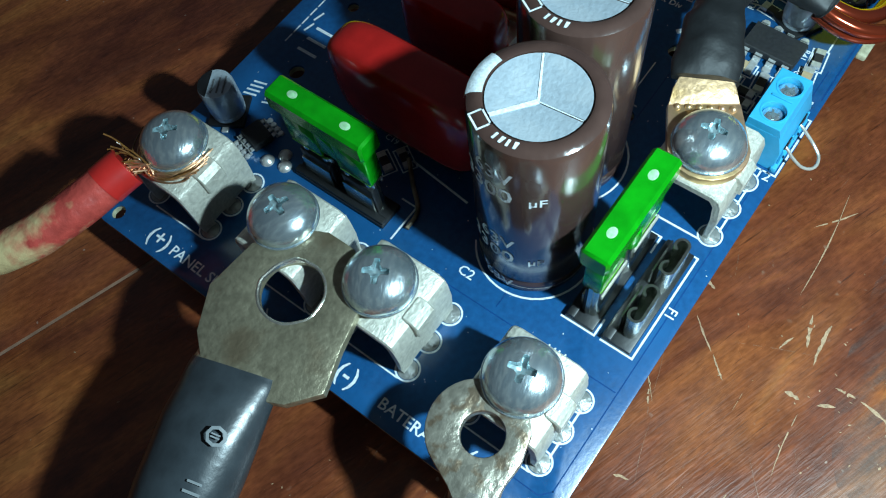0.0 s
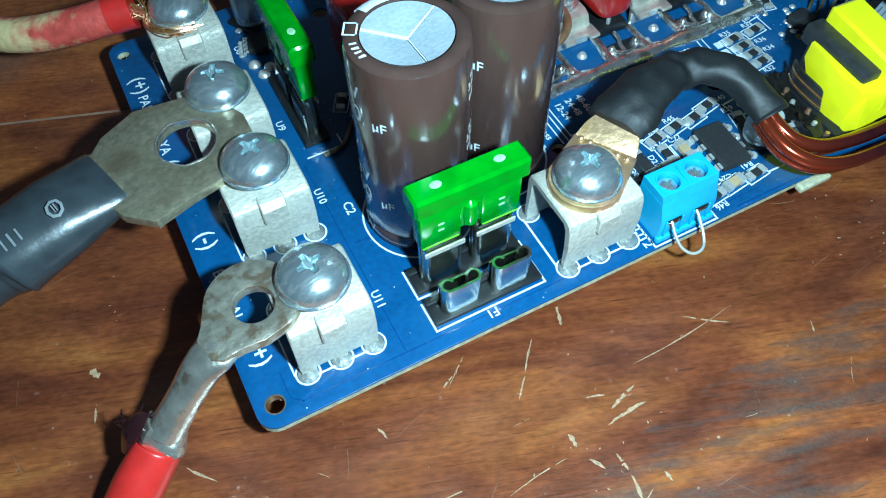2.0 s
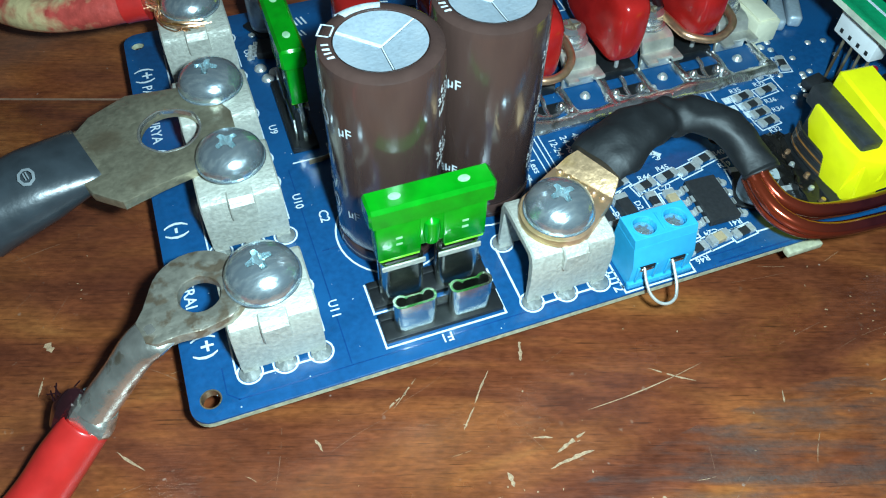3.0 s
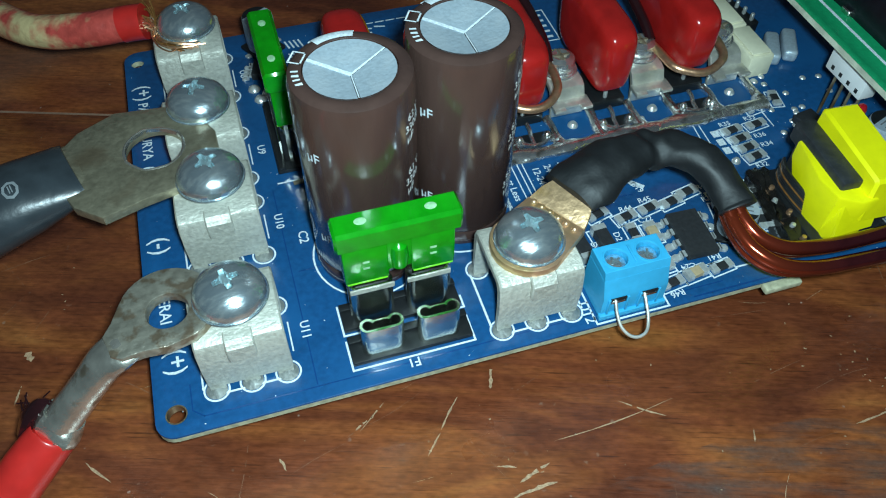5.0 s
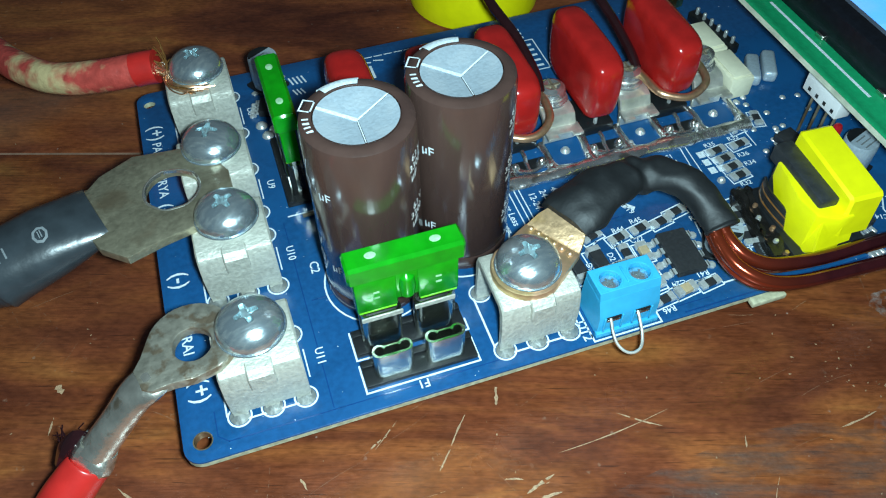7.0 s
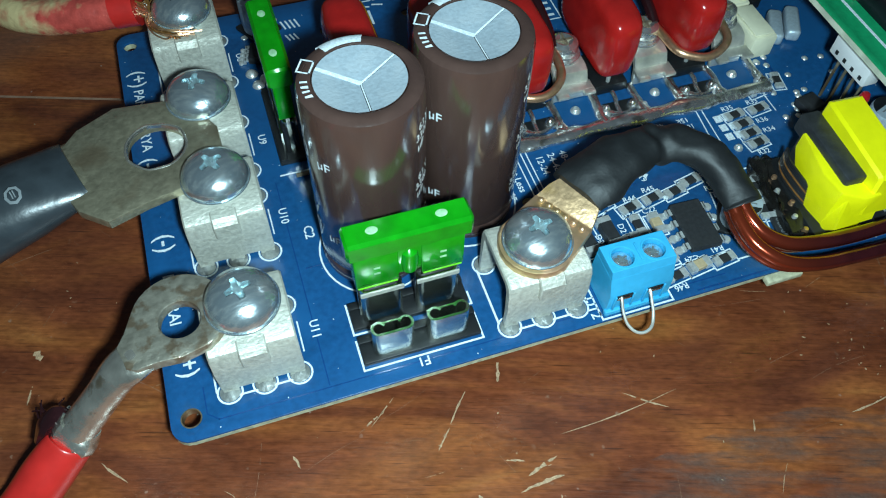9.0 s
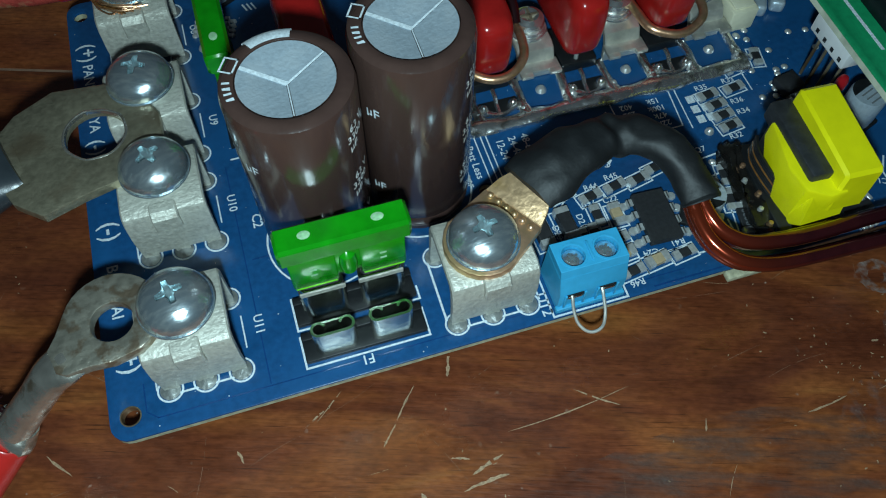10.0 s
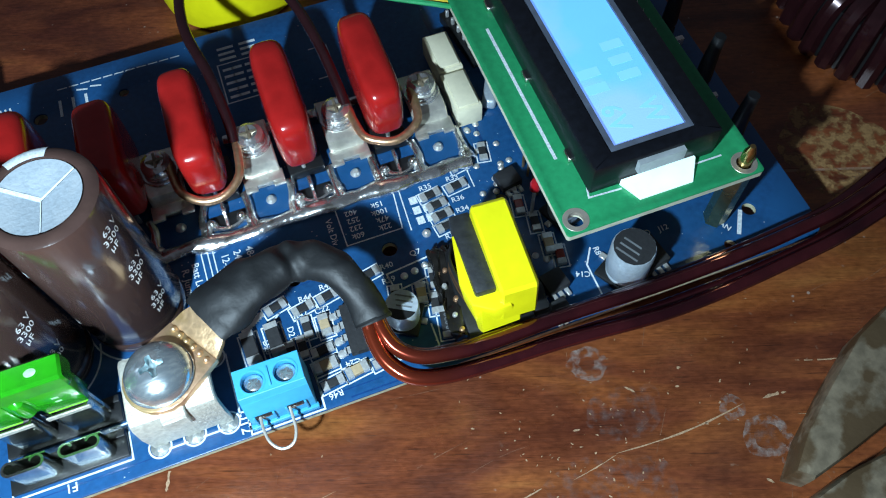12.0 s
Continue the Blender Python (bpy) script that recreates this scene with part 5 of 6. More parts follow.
tube(bm, [(7.47, 0.4, 0.46), (7.47, 0.24, 0.45), (7.45, 0.08, 0.32), (7.47, -0.10, 0.18), (7.57, -0.24, 0.10), (7.71, -0.29, 0.08), (7.86, -0.24, 0.11), (7.95, -0.08, 0.20), (7.97, 0.08, 0.33), (7.98, 0.24, 0.45), (7.98, 0.4, 0.46)], 0.027, 8, 6)
part("wire", bm, mat("grey_wire", (0.50, 0.48, 0.43), 0.4, 0.5), loop)


# ---- small electrolytic cans ----
def can_capacitor(x, y, r, h, turn, label, dark=140):
    c = thing("can_capacitor", label, "capacitor", "can capacitors", at=(x, y, 0), turn=turn)
    bm = bmesh.new()
    box(bm, -r * 1.06, r * 1.06, -r * 1.06, r * 1.06, 0.0, 0.09, 0.03)
    part("base", bm, BLACK, c)
    bm = bmesh.new()
    lathe(bm, [(r * 0.94, 0.09), (r * 0.96, 0.14), (r * 0.9, 0.18), (r, 0.24), (r, h - 0.06), (r * 0.95, h), (0, h + 0.004)], 0, 0, 36)
    part("can", bm, ALU, c)
    bm = bmesh.new()
    n = 14
    pts = [(r * 0.94 * math.cos(radians(20 + dark * i / n)), r * 0.94 * math.sin(radians(20 + dark * i / n))) for i in range(n + 1)]
    bm.faces.new([bm.verts.new((p[0], p[1], h + 0.008)) for p in pts])
    part("black_mark", bm, BLACK if dark < 200 else CHIP, c, smooth=False)
    for i in range(3):
        bm = bmesh.new()
        box(bm, -r * 0.6, r * 0.5 - 0.1 * r * i, -r * 0.6 + 0.32 * r * i, -r * 0.6 + 0.32 * r * i + 0.09 * r, h + 0.009, h + 0.013)
        part("printed_line", bm, PRINT, c, smooth=False)
    for s in (-1, 1):
        bm = bmesh.new()
        box(bm, s * r * 1.05, s * r * 1.4, -0.06, 0.06, 0.0, 0.05, 0.01, 1)
        part("lead", bm, SOLDER, c)
    return c


can_capacitor(10.32, 1.28, 0.31, 0.62, 150, "small aluminium can capacitor with a black marked top")
can_capacitor(14.5, 0.72, 0.40, 0.98, -60, "aluminium can capacitor with a dark marked top", 330)
can_capacitor(3.12, 8.85, 0.33, 0.85, 30, "small aluminium can capacitor beside the green fuse")
can_capacitor(13.95, 2.3, 0.33, 0.8, 20, "small aluminium can capacitor beneath the display")


# ---- yellow taped transformer ----
tr = thing("transformer", "small ferrite transformer wrapped in yellow tape", "transformer", at=(11.92, 1.2, 0), turn=-3)
bm = bmesh.new()
box(bm, -0.62, 0.62, -0.9, 0.95, 0.1, 0.38, 0.05)
part("bobbin", bm, BLACK, tr)
bm = bmesh.new()
box(bm, -0.44, -0.06, -0.62, 0.92, 1.2, 1.58, 0.05)
box(bm, -0.42, 0.0, -0.3, 0.72, 0.35, 1.25, 0.04)
part("core", bm, FERRITE, tr)
bm = bmesh.new()
plate(bm, [(-0.62, -0.3), (-0.47, 0.62), (0.0, 0.62), (0.1, -0.92), (-0.22, -0.94), (-0.54, -0.74)], [], 0.3, 1.42, 0.05)
for v in bm.verts:
    if v.co.z < 0.8:
        v.co.x += 0.14
        v.co.y += 0.12
part("tape_side", bm, YELLOW, tr)
bm = bmesh.new()
section(bm, [(-0.92, 0.9), (-0.86, 1.72), (-0.80, 1.78), (0.78, 1.88), (0.86, 1.82), (0.9, 0.5), (0.7, 0.4), (-0.6, 0.46)], -0.08, 0.58, 0.05)
part("tape_wrap", bm, YELLOW, tr)
bm = bmesh.new()
section(bm, [(-0.93, 0.7), (-0.80, 1.42), (-0.62, 1.44), (-0.6, 0.5), (-0.74, 0.44)], -0.42, 0.3, 0.03)
for v in bm.verts:
    if v.co.x < 0:
        v.co.z -= 0.12 * (v.co.x / -0.42)
part("tape_end", bm, YELLOW, tr, "yellow tape folded over the end")
bm = bmesh.new()
tube(bm, [(-0.44, 0.5, 1.2), (-0.47, 0.3, 1.15), (-0.49, 0.1, 1.1), (-0.5, -0.15, 1.05)], [0.02, 0.025, 0.03, 0.03], 8, 5, 4.0)
part("tape_edge", bm, YELLOW, tr)
for i in range(9):
    bm = bmesh.new()
    z = 0.42 + 0.05 * i
    tube(bm, [(-0.44, 0.78, z), (-0.56, 0.5, z + 0.02), (-0.54, 0.1, z), (-0.44, -0.3, z * 0.9)], 0.03, 6, 4)
    part("winding", bm, FLUX if i % 4 == 1 else BLACK, tr)
for s in (-1, 1):
    for i in range(4):
        bm = bmesh.new()
        box(bm, s * 0.58 - 0.05, s * 0.58 + 0.12 * s + 0.05, -0.75 + 0.48 * i, -0.63 + 0.48 * i, 0.0, 0.1, 0.02, 1)
        part("pin", bm, SOLDER, tr)
for i in range(5):
    bm = bmesh.new()
    box(bm, 0.66, 0.98, -0.78 + 0.36 * i, -0.52 + 0.36 * i, 0.02, 0.24 + 0.05 * (i % 2), 0.03)
    part("bobbin_foot", bm, BLACK, tr)
bm = bmesh.new()
box(bm, 0.5, 0.96, -0.72, 1.1, 0.08, 0.3, 0.05)
box(bm, 0.5, 0.82, 0.35, 1.0, 0.28, 0.5, 0.05)
part("pin_strip", bm, BLACK, tr)
bm = bmesh.new()
box(bm, -0.86, -0.46, -0.8, 1.05, 0.0, 0.34)
bmesh.ops.subdivide_edges(bm, edges=bm.edges[:], cuts=9, use_grid_fill=True)
for v in bm.verts:
    v.co += Vector((0.10, 0.07, 0.12)) * noise.noise(v.co * 4.5) + Vector((0.05, 0.05, 0.06)) * noise.noise(v.co * 11.0)
    v.co.z = max(0.0, v.co.z)
part("dark_glue", bm, mat("black_glossy_glue", (0.010, 0.009, 0.008), 0.22, var=0.3, scale=500, bump=0.6), tr, "lumpy black glue over the pins")
for i in range(6):
    bm = bmesh.new()
    lathe(bm, [(0.06, 0.3), (0.045, 0.38), (0, 0.4)], -0.66 + random.uniform(-0.1, 0.12), -0.66 + 0.3 * i, 10)
    part("solder_dot", bm, SOLDER if i % 2 else COPPER, tr)
bm = bmesh.new()
lathe(bm, [(0.085, 0.51), (0.06, 0.53), (0, 0.54)], 0.72, 0.5, 14)
part("paint_dot", bm, YELLOW, tr, "yellow paint dot")


# ---- surface-mounted parts ----
END_CAP = mat("bright_tinned_end", (0.62, 0.64, 0.63), 0.33, 0.55, var=0.15, scale=1500, bump=0.3)


def chip_part(x, y, l, w, turn, body, label, h=0.07, code=""):
    """A two-ended surface-mounted resistor, capacitor or diode on bright pads."""
    k = thing("chip_component", label, "component", "chip components", at=(x, y, 0), turn=turn)
    bm = bmesh.new()
    box(bm, -l / 2 + 0.03, l / 2 - 0.03, -w / 2, w / 2, 0.005, h, 0.01, 1)
    body_part = part("body", bm, body, k)
    for s in (-1, 1):
        bm = bmesh.new()
        section(bm, [(-w / 2 - 0.012, 0.002), (w / 2 + 0.012, 0.002), (w / 2 + 0.004, h + 0.004), (-w / 2 - 0.004, h + 0.004)], s * l / 2 - 0.05, s * l / 2 + 0.065)
        part("end_cap", bm, END_CAP, k)
    if code:
        bm = bmesh.new()
        part("printed_code", word(bm, code, 0, 0, w * 0.62, 0, h + 0.004), PRINT, body_part, smooth=False)
    bm = bmesh.new()
    a, b = l / 2 + 0.09, w / 2 + (0.06 if w > 0.11 else 0.035)
    line2(bm, ((-a, -b), (a, -b), (a, b), (-a, b)), 0.025, 0.004, True)
    part("printed_frame", bm, SILK, k, smooth=False)
    return k


RES, CAP, DIO = "black chip resistor with silver ends", "beige ceramic chip capacitor with silver ends", "black diode with silver ends"
for x, y, a in ((8.62, 2.12, 12), (9.12, 2.2, 12), (8.75, 0.55, 8), (9.72, 0.62, 8), (8.22, 1.35, 90), (8.43, 1.38, 90), (9.58, 2.22, 12), (9.98, 2.36, 12), (10.32, 1.75, 80), (8.6, 1.72, 90), (8.74, 1.2, 5), (12.2, 3.62, 8), (11.64, 3.6, 8), (11.68, 3.34, 8), (11.7, 3.08, 8), (11.72, 2.82, 8),
                (11.1, 1.85, 80), (10.95, 1.35, 80), (8.15, 2.32, 15), (12.45, 4.05, 10), (13.25, 3.3, 80), (13.35, 2.3, 80), (13.0, 4.2, 80), (3.85, 5.75, 60), (4.1, 5.5, 60)):
    chip_part(x, y, 0.3, 0.15, a, CHIP, RES)
for x, y, a in ((9.22, 0.62, 8), (8.92, 1.64, 90), (8.72, 0.9, 5), (10.78, 1.62, 80), (13.4, 1.75, 80)):
    chip_part(x, y, 0.3, 0.18, a, BEIGE, CAP, 0.11)
for x, y in ((7.55, 1.66), (8.0, 1.68)):
    chip_part(x, y, 0.5, 0.24, 93, CHIP, DIO, 0.18)
chip_part(11.05, 0.92, 0.5, 0.26, 80, CHIP, "dark current sense resistor with silver ends", 0.08, "R020")
chip_part(13.2, 2.75, 0.3, 0.16, 80, mat("red_glass", (0.3, 0.03, 0.02), 0.2), "small red chip component with silver ends", 0.1)
chip_part(13.5, 1.45, 0.3, 0.16, 80, mat("dark_red_glass", (0.25, 0.03, 0.02), 0.2), "small red chip component with silver ends", 0.1)
for x, y, w, l in ((13.2, 3.35, 0.45, 0.4), (13.15, 0.95, 0.45, 0.4), (13.0, 0.42, 0.4, 0.3), (15.05, 0.85, 0.5, 0.6)):
    k = thing("chip_transistor", "black surface-mounted transistor with silver leads", "component", "chip transistors", at=(x, y, 0), turn=10)
    bm = bmesh.new()
    box(bm, -w / 2, w / 2, -l / 2, l / 2, 0.02, 0.2, 0.02)
    part("body", bm, CHIP, k)
    for i in range(3):
        bm = bmesh.new()
        box(bm, -w / 2 + w * (0.2 + 0.3 * i) - 0.04, -w / 2 + w * (0.2 + 0.3 * i) + 0.04, -l / 2 - 0.15, -l / 2 + 0.02, 0.0, 0.06, 0.01, 1)
        part("lead", bm, SOLDER, k)


def chip(x, y, w, l, turn, pins, label):
    k = thing("integrated_circuit", label, "chip", "integrated circuits", at=(x, y, 0), turn=turn)
    bm = bmesh.new()
    section(bm, [(-l / 2, 0.1), (-l / 2 + 0.02, 0.19), (l / 2 - 0.02, 0.19), (l / 2, 0.1), (l / 2 - 0.02, 0.03), (-l / 2 + 0.02, 0.03)], -w / 2, w / 2, 0.015)
    part("body", bm, CHIP, k)
    pw = 0.064 if pins == 4 and l > 0.8 else 0.035
    for s in (-1, 1):
        for i in range(pins):
            yy = -l / 2 + l * (i + 0.5) / pins
            bm = bmesh.new()
            q = w / 2
            for px0, px1, z0, z1 in ((q - 0.01, q + 0.08, 0.09, 0.12), (q + 0.06, q + 0.1, 0.02, 0.12), (q + 0.08, q + 0.2, 0.01, 0.04)):
                box(bm, min(s * px0, s * px1), max(s * px0, s * px1), yy - pw, yy + pw, z0, z1)
            lathe(bm, [(pw + 0.02, 0.003), (pw + 0.01, 0.04), (0, 0.06)], s * (q + 0.17), yy, 8)
            part("pin", bm, END_CAP, k)
    return k


chip(9.53, 1.37, 0.58, 1.0, -2, 4, "black eight-pin control chip with silver legs")
chip(2.98, 8.0, 0.4, 0.5, -15, 4, "small black chip with silver legs by the rear fuse")
for x, y in ((2.72, 7.55), (2.98, 7.35), (2.8, 7.2)):
    solder_blob("solder_lump", x, y, 0.13, 0.1, board)
for x, y in ((10.6, 2.1), (10.82, 2.13), (11.04, 2.18)):
    solder_blob("solder_joint", x, y, 0.075, 0.1, board)
# bare silver jumper pads
for i in range(2):
    for j in range(3):
        bm = bmesh.new()
        box(bm, 11.22 + 0.2 * i, 11.37 + 0.2 * i, 3.05 + 0.24 * j, 3.22 + 0.24 * j, 0.0, 0.008)
        part("bare_pad", bm, SILK, board)
solder_blob("solder_joint", 11.3, 2.82, 0.09, 0.1, board)
random.seed(21)
for _ in range(26):
    x, y = random.choice(((13.15, 4.6), (13.3, 3.9), (14.3, 4.4), (13.0, 3.7), (12.9, 1.9)))
    solder_blob("solder_joint", x + random.uniform(-0.35, 0.35), y + random.uniform(-0.5, 0.5), 0.07, 0.07, board)
for i in range(8):
    bm = bmesh.new()
    box(bm, 7.45 + 0.05 * i, 7.5 + 0.05 * i + 0.06, 2.02 + 0.03 * i, 2.12 + 0.03 * i, 0.0, 0.01 + 0.001 * i)
    part("bare_pad", bm, SOLDER, board)
leg = thing("loose_lead", "bent dark component lead lying on the board", "wire")
bm = bmesh.new()
tube(bm, [(3.02, 4.62, 0.06), (3.4, 4.68, 0.06), (3.75, 5.05, 0.08), (4.1, 5.4, 0.12)], 0.04, 8, 6)
part("wire", bm, STEEL, leg)

# ---- cream relay blocks and white headers near the display ----
for y0, y1 in ((4.95, 6.02), (6.06, 7.15)):
    k = thing("cream_block", "cream plastic connector block on the board", "connector", "cream blocks")
    bm = bmesh.new()
    box(bm, 12.74, 13.3, y0, y1, 0.0, 0.52, 0.04)
    box(bm, 12.8, 13.24, y0 + 0.08, y1 - 0.08, 0.52, 0.58, 0.02)
    part("block", bm, CREAM, k)
for i in range(2):
    k = thing("silver_crystal", "silver metal can component on the board", "component", "silver cans", at=(13.72 + 0.42 * i, 5.55 + 0.0 * i, 0), turn=-28)
    bm = bmesh.new()
    box(bm, -0.15, 0.15, -0.45, 0.45, 0.02, 0.3, 0.08, 3)
    part("can", bm, ALU, k)
k = thing("pin_header", "black pin header with a row of bright pins", "connector", at=(13.75, 6.35, 0), turn=8)
bm = bmesh.new()
box(bm, -0.12, 0.12, 0.0, 1.6, 0.0, 0.25, 0.02)
part("body", bm, BLACK, k)
for i in range(6):
    bm = bmesh.new()
    box(bm, -0.035, 0.035, 0.1 + 0.26 * i, 0.17 + 0.26 * i, 0.2, 0.42, 0.01, 1)
    part("pin", bm, SOLDER, k)
k = thing("white_header", "white plastic socket with contacts", "connector", at=(13.62, 2.85, 0), turn=0)
bm = bmesh.new()
box(bm, -0.15, 0.2, -0.1, 0.95, 1.05, 1.7, 0.03)
part("shell", bm, mat("white_plastic", (0.75, 0.75, 0.75), 0.5, var=0.05), k)
for i in range(4):
    bm = bmesh.new()
    box(bm, -0.165, -0.14, 0.0 + 0.24 * i, 0.07 + 0.24 * i, 1.14, 1.22)
    part("contact", bm, BLACK, k)
    bm = bmesh.new()
    tube(bm, [(0.02, 0.02 + 0.24 * i, 0.0), (0.02, 0.02 + 0.24 * i, 1.1)], 0.03, 6, 2)
    part("pin", bm, STEEL, k)

# ---- display module on posts ----
lcd = thing("display_module", "lit blue character display on a green board", "display", at=(0, 0, 0))
LX0, LX1, LY0, LY1, LZ = 13.18, 16.86, 0.88, 8.9, 1.9
bm = bmesh.new()
lh = [(13.44, 1.14), (16.6, 1.14), (13.44, 8.64), (16.6, 8.64)]
plate(bm, rounded2(LX0, LX1, LY0, LY1, 0.06), [circle2(x, y, 0.15, 20) for x, y in lh], LZ - 0.035, LZ, 0.008)
part("green_board", bm, GREEN, lcd)
bm = bmesh.new()
plate(bm, rounded2(LX0 + 0.003, LX1 - 0.003, LY0 + 0.003, LY1 - 0.003, 0.06), [circle2(x, y, 0.15, 20) for x, y in lh], LZ - 0.16, LZ - 0.036)
part("board_core", bm, mat("pale_core", (0.5, 0.52, 0.4), 0.7), lcd)
for x, y in lh:
    bm = bmesh.new()
    lathe(bm, [(0.14, LZ - 0.1), (0.14, LZ + 0.006), (0.225, LZ + 0.006), (0.23, LZ)], x, y, 24)
    part("plated_hole", bm, mat("dull_tin_ring", (0.55, 0.5, 0.42), 0.4, 0.7), lcd)
FX0, FX1, FY0, FY1, FZ = 13.86, 16.2, 1.52, 8.45, 2.58
WX0, WX1, WY0, WY1 = 14.28, 15.8, 1.78, 8.1
bm = bmesh.new()
plate(bm, rounded2(FX0, FX1, FY0, FY1, 0.03, 2), [[(WX0, WY0), (WX1, WY0), (WX1, WY1), (WX0, WY1)]], LZ + 0.01, FZ, 0.05)
part("bezel", bm, BEZEL, lcd, "black metal bezel")
bm = bmesh.new()
box(bm, WX0, WX1, WY0, WY1, FZ - 0.12, FZ - 0.07)
for x0, x1, y0, y1 in ((WX0, WX0 + 0.1, WY0, WY1), (WX1 - 0.1, WX1, WY0, WY1), (WX0 + 0.1, WX1 - 0.1, WY0, WY0 + 0.1), (WX0 + 0.1, WX1 - 0.1, WY1 - 0.1, WY1)):
    rim = bmesh.new()
    box(rim, x0, x1, y0, y1, FZ - 0.069, FZ - 0.02)
    part("inner_rim", rim, RIM, lcd)
screen = part("screen", bm, SCREEN, lcd, "glowing blue-white screen", smooth=False)
for body, x, y in (("W", 15.32, 2.35), ("6V", 14.66, 2.42)):
    bm = bmesh.new()
    part("display_text", word(bm, body, x, y, 0.52, -90, FZ - 0.066), DIGIT, screen, smooth=False)
for x, y, n in ((15.32, 3.1, 3), (14.66, 3.0, 2)):
    bm = bmesh.new()
    for k in range(n):
        box(bm, x - 0.2, x + 0.2, y + 0.36 * k, y + 0.36 * k + 0.2, FZ - 0.069, FZ - 0.066)
    part("display_text", bm, DIGIT, screen, smooth=False)
bm = bmesh.new()
section(bm, [(1.1, LZ + 0.008), (1.1, LZ + 0.03), (1.46, LZ + 0.16), (1.5, LZ + 0.16), (1.51, LZ + 0.008)], 14.4, 15.8, 0.015)
for v in bm.verts:
    if v.co.y < 1.3:
        v.co.x = 15.08 + (v.co.x - 15.08) * 0.72
part("backlight_end", bm, BACKLIGHT, lcd, "bright white backlight end")
bm = bmesh.new()
box(bm, 14.65, 15.5, 1.42, 1.53, LZ + 0.32, FZ - 0.1)
part("backlight_cover", bm, mat("grey_film", (0.3, 0.34, 0.36), 0.4), lcd)
bm = bmesh.new()
line2(bm, ((13.9, 1.75), (13.82, 1.45), (14.4, 1.42)), 0.03, 0.004)
line2(bm, ((15.75, 1.42), (16.3, 1.42)), 0.03, 0.004)
# not print: white strip painted for the lit side plate of the bezel
line2(bm, ((13.62, 2.4), (13.62, 5.6)), 0.06, 0.004)
bmesh.ops.translate(bm, vec=(0, 0, LZ), verts=bm.verts[:])
part("printed_line", bm, SILK, lcd, smooth=False)
for y in (2.2, 4.1, 6.0):
    bm = bmesh.new()
    box(bm, 13.78, 13.88, y, y + 0.25, LZ, LZ + 0.12, 0.02, 1)
    part("bezel_tab", bm, CLIP, lcd)
for i in range(8):
    solder_blob("header_joint", 16.5, 4.3 + 0.254 * i, 0.09, LZ + 0.1, lcd)
for i, o in enumerate([o for o in lcd.children if o.name.startswith("header_joint")]):
    for v in o.data.vertices:
        v.co.z = LZ * U + max(0.0, v.co.z - LZ * U * 0.93)
for x, y in ((16.6, 1.14), (13.44, 8.64), (16.6, 8.64)):
    post = thing("brass_post", "brass hexagonal post holding the display", "standoff", "brass posts", at=(x, y, 0), turn=12)
    bm = bmesh.new()
    lathe(bm, [(0.0, 0.0), (0.2, 0.0), (0.22, 0.03), (0.22, LZ - 0.19), (0.2, LZ - 0.165), (0.0, LZ - 0.165)], 0, 0, 6)
    part("hex_body", bm, BRASS, post, smooth=False)
    bm = bmesh.new()
    lathe(bm, [(0.11, LZ - 0.17), (0.11, LZ + 0.3), (0.09, LZ + 0.36), (0.05, LZ + 0.48), (0, LZ + 0.5)], 0, 0, 14)
    part("stud", bm, BRASS, post)
for x, y, a in ((17.6, 2.45, 8), (17.75, 3.95, 5), (17.85, 5.6, 3)):
    k = thing("black_plug", "black plug standing on the board edge", "connector", "black plugs")
    bm = bmesh.new()
    tube(bm, [(x, y, 0.0), (x + 0.02, y + 0.02, 0.6), (x + 0.06, y + 0.06, 1.1), (x + 0.14, y + 0.1, 1.6)], [0.17, 0.17, 0.15, 0.12], 10, 5)
    part("plug", bm, BLACK, k)
    bm = bmesh.new()
    box(bm, x - 0.3, x + 0.3, y - 0.32, y - 0.2, 0.0, 0.22, 0.02)
    part("foot", bm, SOLDER, k)
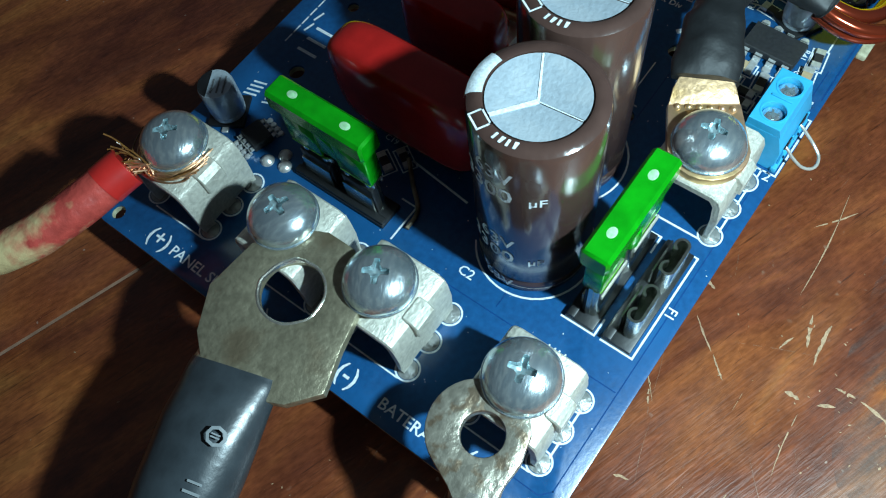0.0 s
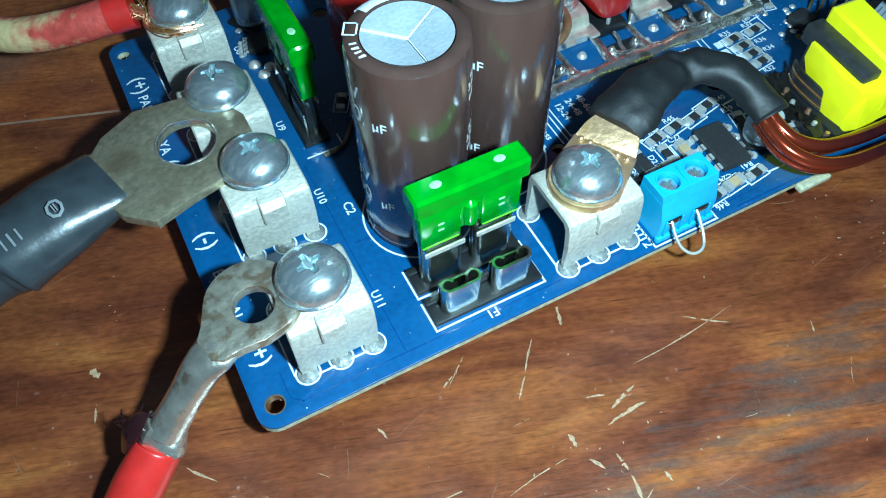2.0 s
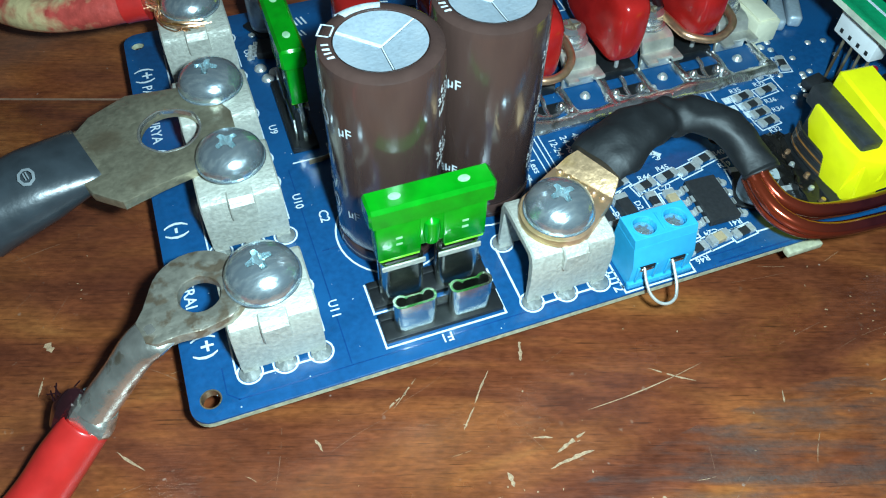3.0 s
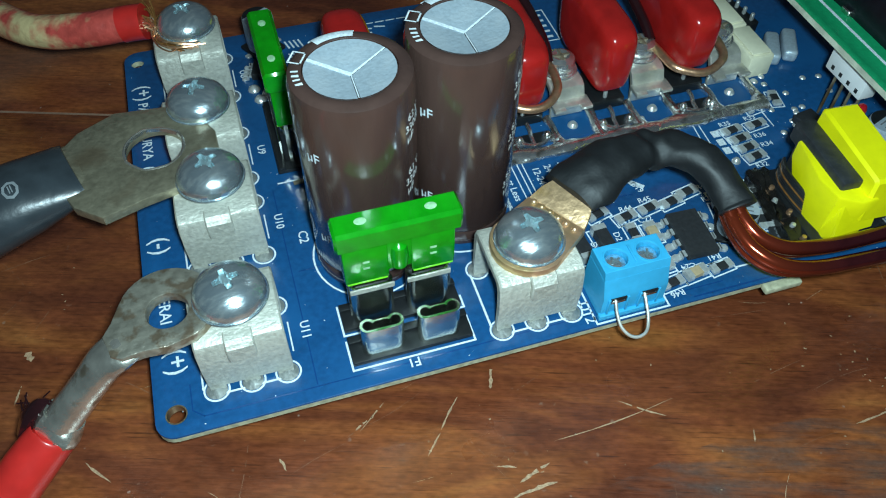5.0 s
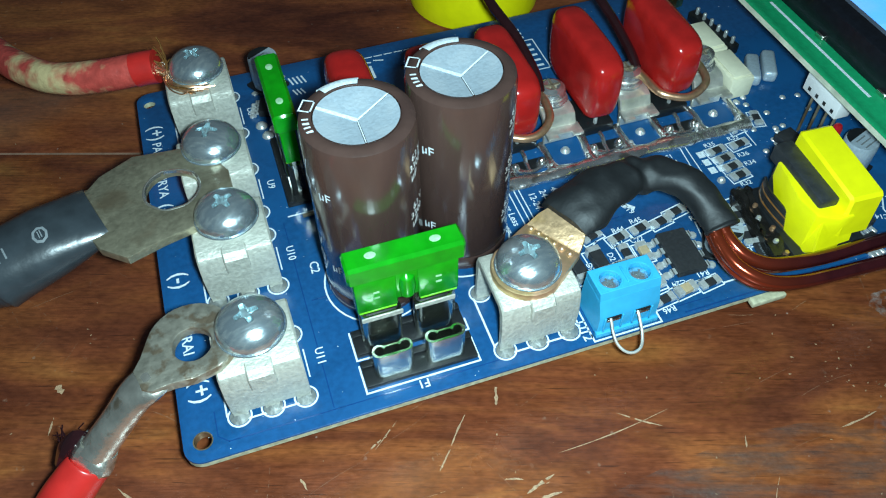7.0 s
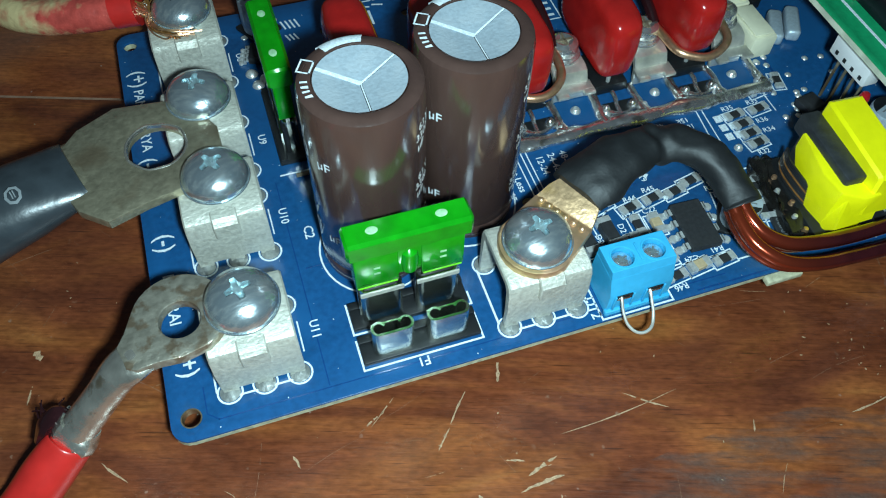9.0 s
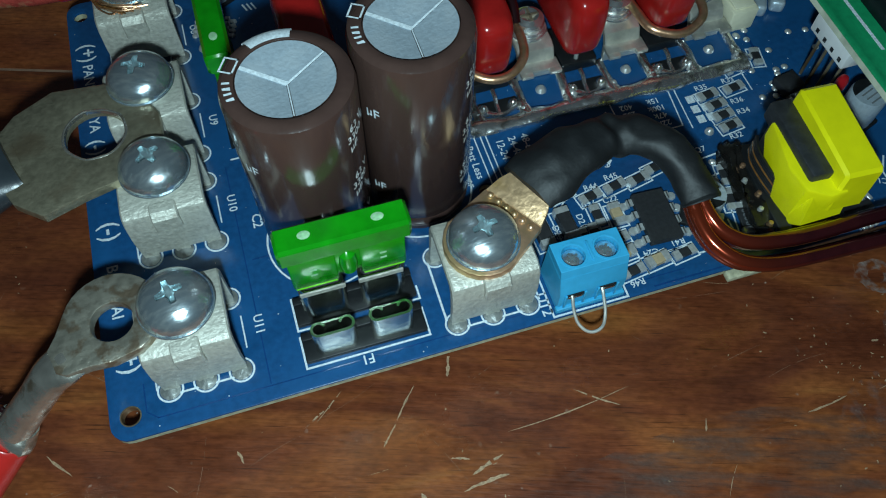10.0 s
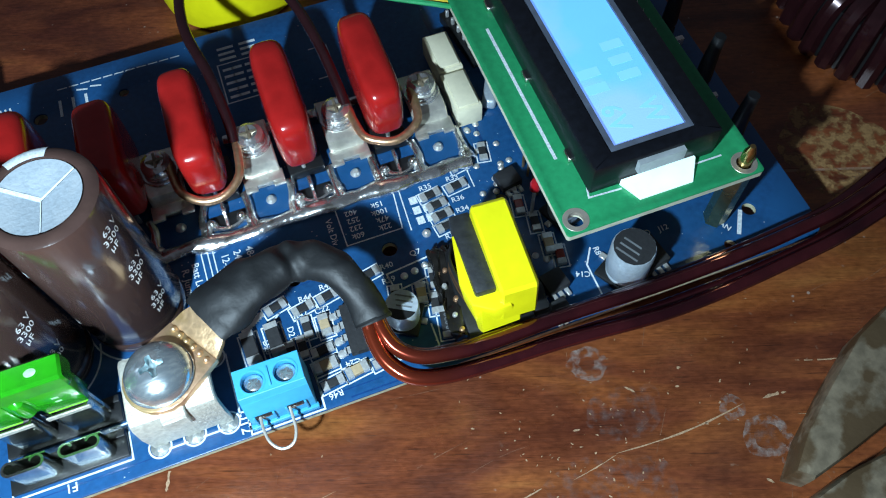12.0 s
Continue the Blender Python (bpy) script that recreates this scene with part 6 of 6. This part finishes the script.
# red indicator lamp (off) and screws near the display
k = thing("indicator_lamp", "small red indicator lamp, not lit", "lamp", at=(13.36, 2.5, 0.62))
bm = bmesh.new()
lathe(bm, [(0.1, 0.3), (0.1, 0.48), (0.07, 0.55), (0, 0.58)], 0, 0, 16)
part("lens", bm, mat("red_lens", (0.35, 0.01, 0.015), 0.15, var=0.05, bump=0), k)
bm = bmesh.new()
tube(bm, [(0, 0, -0.62), (0, 0, 0.35)], 0.04, 6, 2)
part("leg", bm, SOLDER, k)

# ---- old pliers on the table ----
pl = thing("pliers", "old rusty steel pliers with open jaws on the table", "pliers")
for pts in (((15.55, -3.56), (16.1, -3.05), (16.88, -2.51), (17.97, -1.82), (18.83, -1.5), (20.2, -1.1), (21.0, -1.7), (20.4, -2.4), (18.6, -3.0), (17.52, -3.4), (16.62, -3.62), (15.84, -3.78)),
            ((15.6, -4.04), (16.46, -3.86), (17.25, -3.8), (18.4, -3.45), (20.2, -2.7), (21.2, -3.2), (20.4, -4.2), (18.5, -5.0), (16.8, -5.1), (15.7, -4.5))):
    bm = bmesh.new()
    plate(bm, list(reversed(pts)), [], TABLE, TABLE + 0.75, 0.14)
    part("jaw", bm, STEEL, pl)
for a, b in (((20.4, -1.6), (27.5, 1.2)), ((20.6, -3.3), (27.8, -5.6))):
    bm = bmesh.new()
    tube(bm, [(*a, TABLE + 0.42), ((a[0] + b[0]) / 2, (a[1] + b[1]) / 2 + 0.3, TABLE + 0.45), (*b, TABLE + 0.45)], 0.42, 14, 8)
    part("handle", bm, RUBBER, pl)
bm = bmesh.new()
lathe(bm, [(0, TABLE), (0.8, TABLE), (0.8, TABLE + 0.85), (0.7, TABLE + 0.92), (0, TABLE + 0.92)], 20.6, -2.4, 28)
part("pivot", bm, STEEL, pl)

# ---- thin coloured leads running back from the display ----
for i, (name, col) in enumerate((("green", (0.01, 0.28, 0.10)), ("yellow", (0.70, 0.50, 0.04)), ("pink", (0.62, 0.24, 0.22)))):
    k = thing("thin_lead", name + " insulated lead running back from the display", "wire", "thin leads")
    bm = bmesh.new()
    o = 0.13 * i
    tube(bm, [(13.22, 6.5 + o, 1.82), (12.9, 6.62 + o, 1.9), (12.2, 7.0 + o, 1.95), (11.4, 7.5 + o, 2.0), (10.2, 8.4 + o, 2.0), (9.6, 10.2 + o, 1.2)], 0.055, 8, 6)
    part("wire", bm, mat(name + "_lead_jacket", col, 0.4), k)
